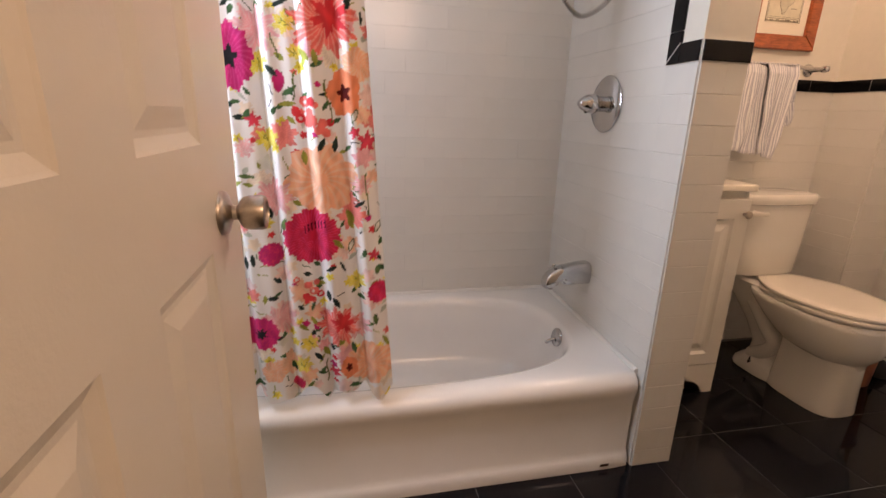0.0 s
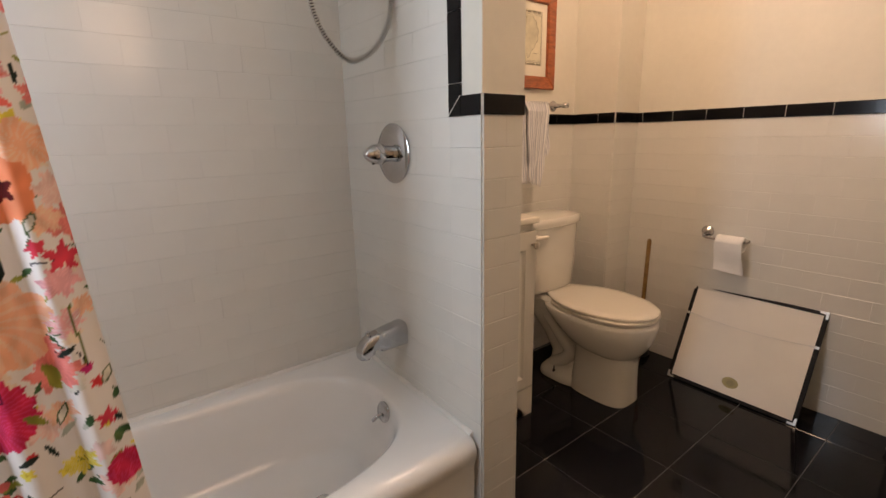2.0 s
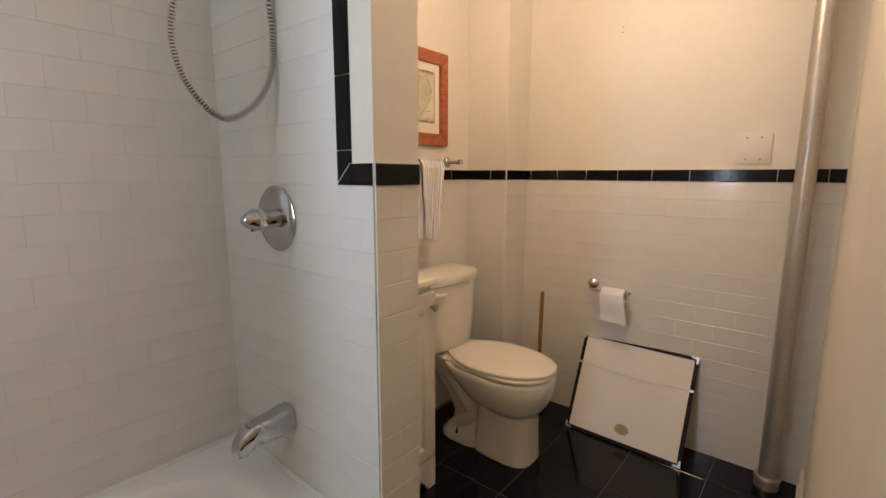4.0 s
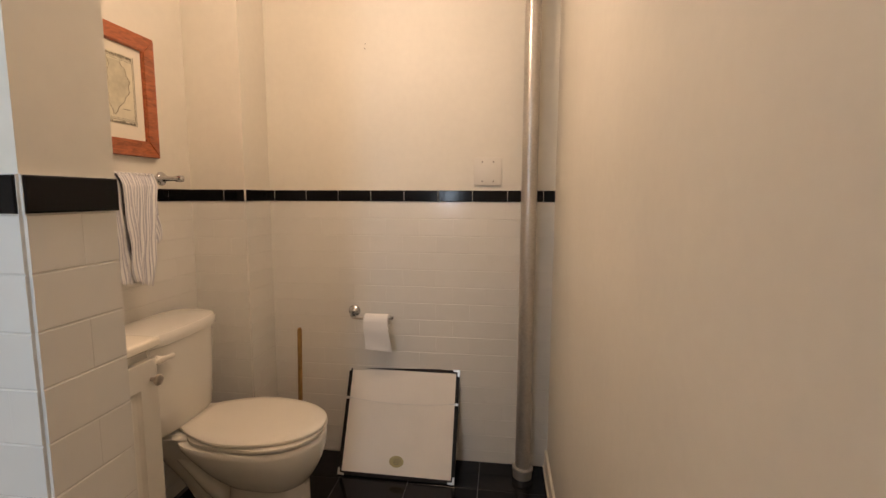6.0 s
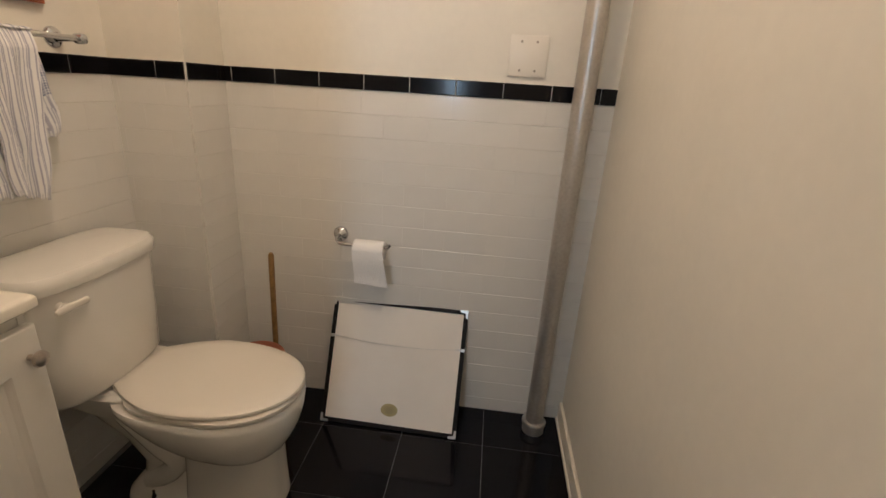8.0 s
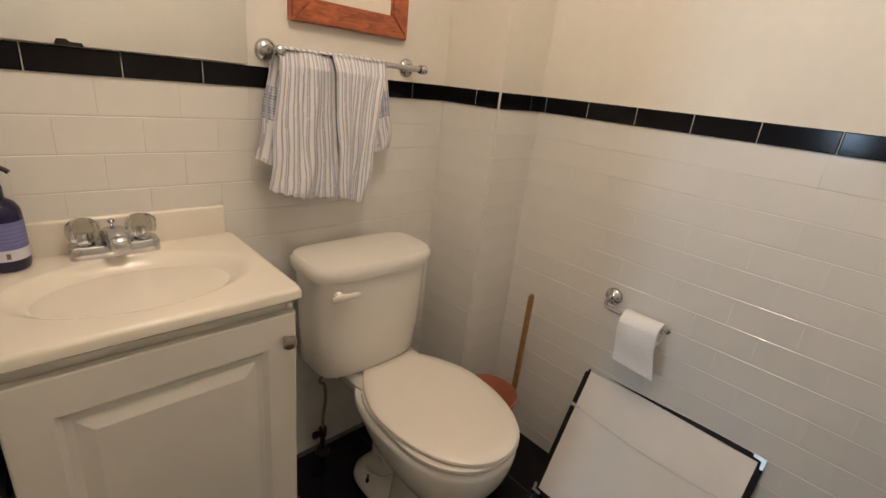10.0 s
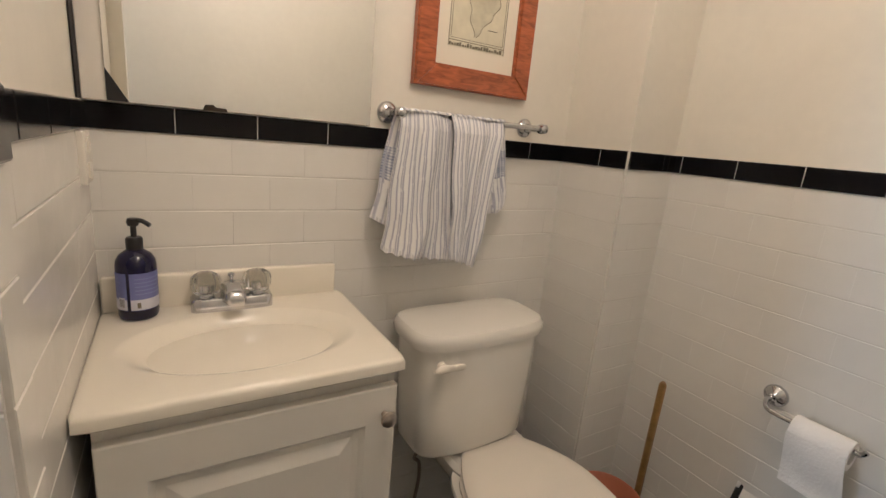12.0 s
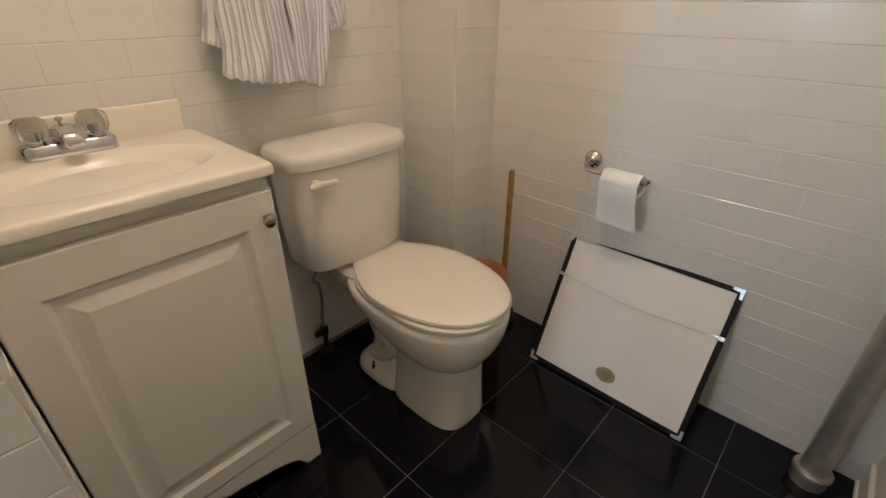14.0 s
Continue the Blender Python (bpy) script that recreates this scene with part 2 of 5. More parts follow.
# ---- structure ----
H = 2.45
T0, T1 = 1.225, 1.276
G = 0.004
floor = structure("floor", FGROUT, (-1.15, 2.1, -1.5, 1.66, -0.06, -0.002), label="polished black square tile floor with thin grout", category="floor")
structure("ceiling", CEIL, (-1.15, 2.1, -1.5, 1.66, H, H + 0.1), label="plain white painted ceiling", category="ceiling")
wall_east = structure("wall_east", PAINT, (2.0 + G, 2.12, -0.1, 1.68, 0, T0), (2.0, 2.12, -0.1, 1.68, T0, H), label="cream wall tiled white below a black tile band")
wall_north = structure("wall_north", PAINT, (-1.15, 2.0, 1.56 + G, 1.68, 0, T0), (0.467, 2.0, 1.56, 1.68, T0, H), (-1.15, 0.467, 1.56 + G, 1.68, T0, 2.15), (-1.15, 0.467, 1.56, 1.68, 2.15, H),
                       label="cream wall tiled white below a black tile band")
chase = structure("pipe_chase", PAINT, (1.79 + G, 2.0, 1.312 + G, 1.56, 0, T0), (1.79, 2.0, 1.312, 1.56, T0, H), label="boxed corner chase tiled white below a black band", category="chase")
PX = 0.574
pier = structure("wall_partition", PAINT, (0.471, 0.608, 0.834, 0.876, 0, T0), (0.467, 0.612, 0.83, 0.88, T0, H), (0.467, PX, 0.88, 0.905, T0, H),
                 (0.471, PX - G, 0.876, 1.56, 0, T0), (0.471, PX, 0.905, 1.56, T0, 2.15), (0.467, PX, 0.905, 1.56, 2.15, H),
                 label="partition between tub and sink, tiled white with black edging", category="partition wall")
structure("wall_south", PAINT, (0.1, 2.0, -0.12, 0.0, 0, H), (-1.15, -0.67, -0.12, 0.0, 0, H), (-0.67, 0.1, -0.12, 0.0, 2.06, H), label="plain cream painted wall with a doorway")
structure("wall_west", PAINT, (-1.15, -1.05, -0.12, 1.56, 0, 1.1), (-1.15, -1.05, -0.12, 1.56, 2.0, H), (-1.15, -1.05, -0.12, 0.55, 1.1, 2.0), (-1.15, -1.05, 0.93, 1.56, 1.1, 2.0), label="plain cream wall with a window")
structure("wall_hall", PAINT, (-1.15, 2.0, -1.6, -1.5, 0, H), (-1.25, -1.15, -1.6, -0.12, 0, H), (1.2, 1.3, -1.5, -0.12, 0, H), label="plain cream hall walls")

bm = bmesh.new()
for b in ((-0.67, -0.652, -0.13, 0.008, 0, 2.05), (0.072, 0.1, -0.13, 0.008, 0, 2.05), (-0.67, 0.1, -0.13, 0.008, 2.032, 2.06)):
    box(bm, *b, 0.003)
tagged(part("door_frame", bm, DOORP), "white painted wooden door jamb and head", "door frame", kind="structure")
bm = bmesh.new()
box(bm, 0.1, 1.996, 0.0, 0.013, 0.0, 0.085, 0.004)
box(bm, 0.1, 1.996, 0.0, 0.02, 0.0, 0.016, 0.006)
tagged(part("baseboard", bm, DOORP), "white painted wooden baseboard with shoe moulding", "baseboard", kind="structure")

window = tagged(new("window_1"), "frosted white framed window with daylight behind", "window", kind="structure")
bm = bmesh.new()
for b in ((-1.13, -1.06, 0.55, 0.59, 1.1, 2.0), (-1.13, -1.06, 0.89, 0.93, 1.1, 2.0), (-1.13, -1.06, 0.59, 0.89, 1.1, 1.14), (-1.13, -1.06, 0.59, 0.89, 1.96, 2.0), (-1.12, -1.07, 0.59, 0.89, 1.53, 1.565)):
    box(bm, *b, 0.003)
part("window_frame", bm, DOORP, window)
bm = bmesh.new()
box(bm, -1.105, -1.099, 0.59, 0.89, 1.14, 1.96)
part("pane", bm, PANE, window).visible_shadow = False


# ---- bathtub ----
def bathtub():
    tub = thing("bathtub", (-0.29, 1.2, 0), "white enamelled alcove bathtub with a rounded rim", "bathtub")
    x0, x1, y0, y1 = -1.048, 0.464, 0.836, 1.557
    cx, cy, n, top = (x0 + x1) / 2, (y0 + y1) / 2, 128, 0.325
    hx, hy = (x1 - x0) / 2, (y1 - y0) / 2

    def rect(dx, front, z):
        ring = []
        for px, py, pz in rounded(0, 0, 1, 1, 60, z, n):
            ring.append((cx + px * (hx - dx), (cy + py * hy) if py > 0 else cy + py * (hy - front), pz))
        return ring

    rings = [rect(0, 0.030, 0.0), rect(0, -0.004, 0.0), rect(0, -0.004, 0.030), rect(0, 0.002, 0.042), rect(0, 0.012, 0.06), rect(0, 0.012, 0.232),
             rect(0, 0.005, 0.258), rect(0, 0.0, 0.274)]
    for k in range(1, 8):
        a = k / 7 * math.pi / 2
        rings.append(rect(0, 0.042 * (1 - math.cos(a)), 0.283 + 0.042 * math.sin(a)))
    ix, iy = -0.30, 1.205
    for hx2, hy2, z, p in ((0.672, 0.312, top + 0.001, 3.0), (0.662, 0.303, top - 0.003, 3.0), (0.652, 0.294, top - 0.014, 3.0), (0.642, 0.286, top - 0.04, 3.0),
                           (0.62, 0.268, 0.2, 3.0), (0.59, 0.246, 0.1, 3.0), (0.55, 0.21, 0.062, 2.8), (0.48, 0.15, 0.05, 2.6), (0.2, 0.06, 0.046, 2.2)):
        rings.append(rounded(ix, iy, hx2, hy2, p, z, n))
    bm = bmesh.new()
    loft(bm, rings)
    for v in bm.verts:
        if v.co.z > 0.15:
            v.co.z += 0.022 * max(v.co.y - y0, 0) / (y1 - y0) * min((v.co.z - 0.15) / 0.1, 1)
    part("shell", bm, ENAMEL, tub, smooth=True)
    bm = bmesh.new()
    box(bm, 0.358, 0.388, y0 - 0.0052, y0 - 0.0036, 0.012, 0.021, 0.0007)
    part("rust_chip", bm, RUST, tub, "dark chipped enamel spot")
    bm = bmesh.new()
    m = Matrix.Translation((0.340, 1.168, 0.300)) @ Matrix.Rotation(radians(-80), 4, "Y")
    lathe(bm, [(0.034, 0), (0.034, 0.005), (0.03, 0.009), (0.012, 0.011), (0.004, 0.012)], m)
    plate = part("overflow_plate", bm, CHROME, tub, "round chrome overflow plate", True)
    bm = bmesh.new()
    tube(bm, [Vector((0.33, 1.168, 0.296)), Vector((0.315, 1.171, 0.291)), Vector((0.301, 1.179, 0.276))], 0.006)
    part("toggle", bm, CHROME, plate, smooth=True)
    bm = bmesh.new()
    lathe(bm, [(0.03, 0), (0.03, 0.004), (0.012, 0.006)], Matrix.Translation((0.12, 1.2, 0.049)))
    part("drain", bm, CHROME, tub, smooth=True)
    for o in tub.children:
        o.matrix_parent_inverse = Matrix.Translation((0.29, -1.2, 0))
    return tub


bathtub()
SEALANT = material("white_sealant", (0.80, 0.78, 0.74), 0.45, stain=0.08, stain_scale=12)
bm = bmesh.new()
tube(bm, [Vector((0.4625, 0.868, 0.3255)), Vector((0.4625, 1.554, 0.3465))], 0.010, 16)
tube(bm, [Vector((0.460, 1.5555, 0.3465)), Vector((-1.04, 1.5555, 0.3465))], 0.010, 16)
ob = part("trim_tub_sealant", bm, SEALANT, None, smooth=True)
tagged(ob, "white sealant bead where tub meets tiles", "sealant", kind="structure")


def tub_spout():
    s = thing("tub_spout", (0.463, 1.232, 0.533), "chrome tub spout with a diverter pull knob", "spout")
    s.parent = None
    bm = bmesh.new()
    rings = []
    for x, top, low, hy in ((0.0, 0.037, -0.045, 0.035), (-0.012, 0.037, -0.045, 0.035), (-0.05, 0.032, -0.046, 0.033), (-0.09, 0.026, -0.047, 0.031), (-0.097, 0.025, -0.045, 0.030),
                            (-0.101, 0.024, -0.036, 0.030), (-0.118, 0.021, -0.036, 0.028), (-0.122, 0.020, -0.050, 0.028), (-0.14, 0.011, -0.056, 0.026), (-0.155, -0.002, -0.058, 0.025), (-0.165, -0.018, -0.058, 0.023), (-0.168, -0.032, -0.056, 0.020)):
        rings.append([(x, p[0], (top + low) / 2 + p[1]) for p in rounded(0, 0, hy, (top - low) / 2, 4, 0, 32)])
    loft(bm, rings)
    part("body", bm, CHROME, s, smooth=True)
    bm = bmesh.new()
    lathe(bm, [(0.014, 0), (0.014, 0.018)], Matrix.Translation((-0.145, 0, -0.062)))
    part("outlet", bm, CHROME, s, smooth=True)
    bm = bmesh.new()
    lathe(bm, [(0.003, 0), (0.003, 0.012), (0.007, 0.014), (0.007, 0.02), (0.003, 0.023)], Matrix.Translation((-0.132, 0, 0.010)), 16)
    part("diverter_knob", bm, CHROME, s, smooth=True)


tub_spout()


def shower_valve():
    v = thing("shower_valve", (0.463, 1.236, 1.128), "chrome single lever shower valve with round plate", "valve")
    m = Matrix.Rotation(radians(-90), 4, "Y")
    bm = bmesh.new()
    lathe(bm, [(0.092, 0), (0.092, 0.003), (0.086, 0.008), (0.06, 0.013), (0.03, 0.016)], m, 48)
    part("escutcheon", bm, CHROME, v, smooth=True)
    bm = bmesh.new()
    lathe(bm, [(0.025, 0.013), (0.025, 0.038), (0.030, 0.042), (0.032, 0.058), (0.028, 0.075), (0.019, 0.092), (0.008, 0.103), (0.002, 0.105)], m, 32)
    part("handle", bm, CHROME, v, smooth=True)
    bm = bmesh.new()
    rings = []
    for k, (y, w, h) in enumerate(((0.0, 0.014, 0.012), (-0.02, 0.013, 0.011), (-0.038, 0.010, 0.008), (-0.046, 0.004, 0.004))):
        rings.append([(-0.058 + p[1], y, -0.004 * k + p[0]) for p in rounded(0, 0, w, h, 2.4, 0, 16)])
    loft(bm, rings)
    part("lever", bm, CHROME, v, smooth=True)
    bm = bmesh.new()
    box(bm, -0.078, -0.071, -0.004, 0.004, -0.031, -0.023, 0.001)
    part("temperature_mark", bm, RUBBER, v)


shower_valve()


def shower_hose():
    h = thing("shower_hose", (0.44, 1.2, 1.95), "looped ribbed chrome hand shower hose", "hose")
    path = [(-0.15, 0, 0.02), (-0.178, 0, -0.15), (-0.21, 0, -0.29), (-0.228, 0, -0.405), (-0.2, 0, -0.5), (-0.128, 0, -0.565), (-0.05, 0, -0.53), (0.004, 0, -0.45), (0.016, 0, -0.36), (0.008, 0, -0.22), (-0.012, 0, -0.02)]
    pts = smooth_path(path, 72)
    bm = bmesh.new()
    tube(bm, pts, lambda i: (0.0088, 0.0088, 0.0088, 0.004, 0.004)[i % 5], 10)
    part("hose", bm, STEEL, h)
    bm = bmesh.new()
    tube(bm, pts[::8], 0.0052, 10)
    part("liner", bm, RUBBER, h, "dark rubber liner", True)
    bm = bmesh.new()
    lathe(bm, [(0.012, 0), (0.012, 0.04), (0.009, 0.05)], Matrix.Translation((-0.012, 0, -0.05)), 16)
    part("end_nut", bm, CHROME, h, smooth=True)
    bm = bmesh.new()
    lathe(bm, [(0.012, 0), (0.012, 0.04), (0.009, 0.05)], Matrix.Translation((-0.15, 0, -0.01)), 16)
    part("end_nut", bm, CHROME, h, smooth=True)
    bm = bmesh.new()
    tube(bm, smooth_path([(0.03, 0, 0.06), (-0.04, 0, 0.06), (-0.1, 0, 0.045), (-0.15, 0, 0.03)]), 0.011)
    lathe(bm, [(0.03, 0), (0.03, 0.004), (0.014, 0.012)], Matrix.Translation((0.031, 0, 0.06)) @ Matrix.Rotation(radians(-90), 4, "Y"), 24)
    part("shower_arm", bm, CHROME, h, smooth=True)


shower_hose()


# ---- shower curtain ----
def curtain():
    """Gathered polyester with a painted flower print, drawn petal by petal on the cloth."""
    rng = np.random.default_rng(7)
    nu, nv = 300, 640
    u = np.linspace(0, 1, nu)[None, :].repeat(nv, 0)
    v = np.linspace(0, 1, nv)[:, None].repeat(nu, 1)
    hem = 0.360 + 0.016 * np.sin(u * 31) + 0.012 * np.sin(u * 57 + 1)
    z = hem + v * (1.93 - hem)
    xr = -0.305 - (z - 0.36) * 0.060
    xl = -0.93 + 0 * z
    x = xl + (xr - xl) * u
    fold = (1 - 0.35 * v)
    y = 0.868 + fold * (0.012 * np.sin(u * 44 + 0.9 * np.sin(v * 3)) + 0.005 * np.sin(u * 83 + 1.3 + 2 * v) + 0.006 * np.sin(u * 19 + 4 * v)) - 0.012 * (1 - v) ** 2
    x = x + 0.006 * np.cos(u * 44) * fold
    col = np.empty((nv, nu, 3))
    col[:] = (0.80, 0.78, 0.77)
    px, pz = x, z - 0.018

    def put(mask, c, jitter=0.12):
        c = np.array(c)
        n = mask.sum()
        if n:
            w = 1 + 0.7 * jitter * (np.sin(px[mask] * 140 + 3 * np.sin(pz[mask] * 60)) + np.sin(pz[mask] * 95 + 2 * np.sin(px[mask] * 170)))[:, None]
            col[mask] = np.clip(c * w, 0, 0.9)

    def flower(cx, cz, r, c, petals=7, amp=0.12, core=None, core_r=0.25, shade=None, stretch=1.0):
        dx, dz = (px - cx), (pz - cz) / stretch
        d, a = np.hypot(dx, dz), np.arctan2(dz, dx)
        ph = rng.uniform(0, 6)
        edge = r * (1 + amp * np.sin(petals * a + ph) + amp * 0.5 * np.sin(petals * 2.7 * a + 2 * ph))
        m = d < edge
        put(m, c)
        if shade is not None:
            streak = m & (np.sin(a * petals * 3 + 9 * d / r) > 0.45) & (d > r * 0.2)
            put(streak, shade)
        if core is not None:
            put(d < r * core_r * (1 + 0.3 * np.sin(5 * a + ph)), core, 0.3)

    def leaf(cx, cz, length, width, angle, c):
        ca, sa = math.cos(angle), math.sin(angle)
        p, q = (px - cx) * ca + (pz - cz) * sa, -(px - cx) * sa + (pz - cz) * ca
        s = p / length
        put((np.abs(s) < 1) & (np.abs(q) < width * (1 - s * s) + 0.0004), c, 0.2)

    def stroke(cx, cz, length, angle, bend, w, c):
        ca, sa = math.cos(angle), math.sin(angle)
        p, q = (px - cx) * ca + (pz - cz) * sa, -(px - cx) * sa + (pz - cz) * ca
        put((np.abs(p) < length) & (np.abs(q - bend * np.sin(p / length * 2)) < w), c, 0.1)

    green, dark, olive, ink = (0.05, 0.12, 0.05), (0.02, 0.035, 0.03), (0.28, 0.30, 0.06), (0.02, 0.02, 0.025)
    crimson, magenta, red, coral = (0.62, 0.030, 0.085), (0.55, 0.03, 0.17), (0.68, 0.05, 0.06), (0.80, 0.17, 0.15)
    peach, blush, lemon, sage = (0.88, 0.46, 0.30), (0.80, 0.42, 0.44), (0.78, 0.66, 0.10), (0.45, 0.50, 0.44)
    span = [(a, b) for a in np.arange(-0.93, -0.3, 0.032) for b in np.arange(0.34, 1.95, 0.036)]
    # a ground of pale washes, leaves and strokes
    for a, b in span:
        a, b = a + rng.uniform(-0.015, 0.015), b + rng.uniform(-0.018, 0.018)
        k = rng.integers(0, 9)
        if k < 2:
            flower(a, b, rng.uniform(0.010, 0.02), [(0.78, 0.60, 0.60), (0.72, 0.72, 0.66), (0.80, 0.68, 0.56)][rng.integers(0, 3)], 5, 0.2)
        elif k < 5:
            leaf(a, b, rng.uniform(0.009, 0.016), rng.uniform(0.003, 0.006), rng.uniform(0, 3.1), [green, dark, olive, sage][rng.integers(0, 4)])
            if k == 4:
                leaf(a + 0.012, b + 0.008, 0.010, 0.004, rng.uniform(0, 3.1), green)
        elif k < 7:
            stroke(a, b, rng.uniform(0.008, 0.017), rng.uniform(0, 3.1), rng.uniform(-0.006, 0.006), 0.0012, [green, ink, olive][rng.integers(0, 3)])
        elif k < 8:
            flower(a, b, rng.uniform(0.006, 0.009), [red, magenta, coral][rng.integers(0, 3)], 5, 0.2)
        else:
            flower(a, b, rng.uniform(0.008, 0.012), lemon, 5, 0.25, (0.6, 0.45, 0.05), 0.3)
    for k in range(150):
        c = [(0.86, 0.50, 0.36), (0.80, 0.40, 0.44), (0.84, 0.58, 0.54), (0.80, 0.24, 0.22), (0.76, 0.66, 0.56)][k % 5]
        flower(rng.uniform(-0.93, -0.31), rng.uniform(0.36, 1.93), rng.uniform(0.014, 0.030), c, 6, 0.2, shade=tuple(min(q * 1.15, 0.88) for q in c))
    for k in range(170):
        leaf(rng.uniform(-0.93, -0.31), rng.uniform(0.36, 1.93), rng.uniform(0.010, 0.020), rng.uniform(0.004, 0.007), rng.uniform(0, 3.1), [green, dark, olive, (0.10, 0.17, 0.06)][k % 4])
    # peach and blush peonies
    for a, b, r in ((-0.465, 0.906, 0.078), (-0.357, 0.425, 0.058), (-0.60, 0.42, 0.030), (-0.375, 1.16, 0.035), (-0.82, 0.8, 0.07), (-0.78, 1.45, 0.07), (-0.45, 1.7, 0.075)):
        flower(a, b, r, peach, 6, 0.08, shade=(0.86, 0.55, 0.40))
    for a, b, r in ((-0.588, 1.222, 0.04), (-0.571, 0.865, 0.037), (-0.577, 0.558, 0.036), (-0.625, 0.976, 0.018), (-0.372, 0.893, 0.02), (-0.39, 0.53, 0.03), (-0.8, 1.1, 0.05), (-0.55, 1.55, 0.05)):
        flower(a, b, r, blush, 8, 0.22, shade=(0.80, 0.55, 0.56))
    for a, b, r in ((-0.446, 1.245, 0.062), (-0.437, 0.534, 0.046), (-0.75, 0.6, 0.05), (-0.65, 1.7, 0.06)):
        flower(a, b, r, coral, 9, 0.2, shade=(0.84, 0.33, 0.30))
        flower(a + 0.012, b + 0.01, r * 0.5, red, 6, 0.3)
    for a, b, r in ((-0.407, 1.099, 0.036), (-0.413, 0.415, 0.022), (-0.7, 1.3, 0.04)):
        flower(a, b, r, (0.82, 0.27, 0.14), 5, 0.08, core=(0.10, 0.01, 0.01), core_r=0.33, stretch=1.35)
    for a, b, r in ((-0.591, 1.156, 0.021), (-0.577, 0.996, 0.021), (-0.529, 1.237, 0.019), (-0.509, 1.181, 0.014), (-0.511, 0.49, 0.019), (-0.39, 0.654, 0.02), (-0.528, 0.433, 0.02)):
        flower(a, b, r, lemon, 6, 0.22, shade=(0.80, 0.72, 0.25))
        for k in range(3):
            stroke(a + rng.uniform(-0.006, 0.006), b + rng.uniform(-0.005, 0.005), 0.006, rng.uniform(0, 3), 0.002, 0.0008, olive)
    # poppies
    for a, b, r in ((-0.491, 0.769, 0.066), (-0.624, 0.526, 0.043), (-0.587, 0.728, 0.028), (-0.335, 0.621, 0.028), (-0.541, 0.379, 0.016), (-0.81, 1.28, 0.06), (-0.36, 1.5, 0.06), (-0.85, 0.52, 0.05)):
        flower(a, b, r, crimson if r > 0.05 else (magenta if a < -0.55 else crimson), 16, 0.05, shade=(0.68, 0.05, 0.16))
    flower(-0.640, 1.163, 0.044, magenta, 9, 0.07, core=ink, core_r=0.3, shade=(0.62, 0.06, 0.24), stretch=1.5)
    flower(-0.624, 0.526, 0.012, ink, 7, 0.3)
    flower(-0.546, 1.12, 0.012, magenta, 3, 0.06, stretch=1.9)
    for k in range(7):
        stroke(-0.508 + 0.008 * k, 0.785 + 0.003 * k, 0.009, 1.3, 0.002, 0.0017, (0.10, 0.005, 0.03))
    for a, b, r in ((-0.603, 1.036, 0.013), (-0.357, 0.994, 0.018), (-0.385, 1.013, 0.011), (-0.346, 0.719, 0.012), (-0.45, 0.40, 0.012)):
        flower(a, b, r, (0.70, 0.06, 0.10), 5, 0.3)
    # berries
    for cx, cz, spread, count in ((-0.479, 1.043, 0.042, 16), (-0.511, 0.633, 0.034, 10), (-0.72, 0.95, 0.04, 14)):
        for k in range(count):
            a, b = cx + rng.uniform(-1, 1) * spread, cz + rng.uniform(-1, 1) * spread
            flower(a, b, rng.uniform(0.007, 0.011), coral if k % 3 else red, 2, 0.05)
            if k % 4 == 0:
                flower(a, b, 0.004, (0.80, 0.70, 0.68), 2, 0.0)
    # stems and outlined leaves laid over
    for a, b, l, an, bd in ((-0.442, 1.08, 0.045, 1.5, 0.010), (-0.515, 1.11, 0.03, 1.2, 0.008), (-0.36, 0.87, 0.05, 1.5, 0.006), (-0.47, 0.40, 0.03, 1.3, 0.008), (-0.55, 1.19, 0.025, 1.7, 0.004)):
        stroke(a, b, l, an, bd, 0.0018, (0.12, 0.15, 0.04))
    for a, b in ((-0.49, 1.175), (-0.467, 1.17), (-0.43, 0.985), (-0.50, 0.955), (-0.44, 0.60), (-0.40, 0.80), (-0.43, 0.75), (-0.56, 1.14), (-0.585, 0.83), (-0.40, 0.47), (-0.47, 0.455), (-0.46, 0.985)):
        leaf(a, b, 0.017, 0.006, rng.uniform(0.8, 2.4), [green, dark, olive][rng.integers(0, 3)])
    for a, b in ((-0.385, 1.05), (-0.335, 0.79), (-0.40, 0.745)):
        leaf(a, b, 0.017, 0.0065, 1.2, (0.10, 0.14, 0.07))
        leaf(a, b, 0.013, 0.0042, 1.2, (0.72, 0.71, 0.64))

    bright = nu * nv
    verts = np.stack([x, y, z], -1).reshape(-1, 3)
    idx = np.arange(bright).reshape(nv, nu)
    faces = np.stack([idx[:-1, :-1], idx[:-1, 1:], idx[1:, 1:], idx[1:, :-1]], -1).reshape(-1, 4)
    me = bpy.data.meshes.new("curtain")
    me.from_pydata(verts.tolist(), [], faces.tolist())
    at = me.color_attributes.new("print", "FLOAT_COLOR", "POINT")
    at.data.foreach_set("color", np.concatenate([col.reshape(-1, 3), np.ones((bright, 1))], 1).ravel())
    root = thing("shower_curtain", (0, 0, 0), "white shower curtain printed with bright watercolour flowers", "shower curtain")
    mesh_part("cloth", me, CLOTH, root, smooth=True)
    for k in range(7):
        bm = bmesh.new()
        cxr = -0.90 + 0.082 * k
        tube(bm, [Vector((cxr, 0.868 + 0.024 * math.cos(a), 1.945 + 0.024 * math.sin(a))) for a in np.linspace(0, 2 * math.pi, 17)], 0.002, 6)
        part("ring", bm, CHROME, root)


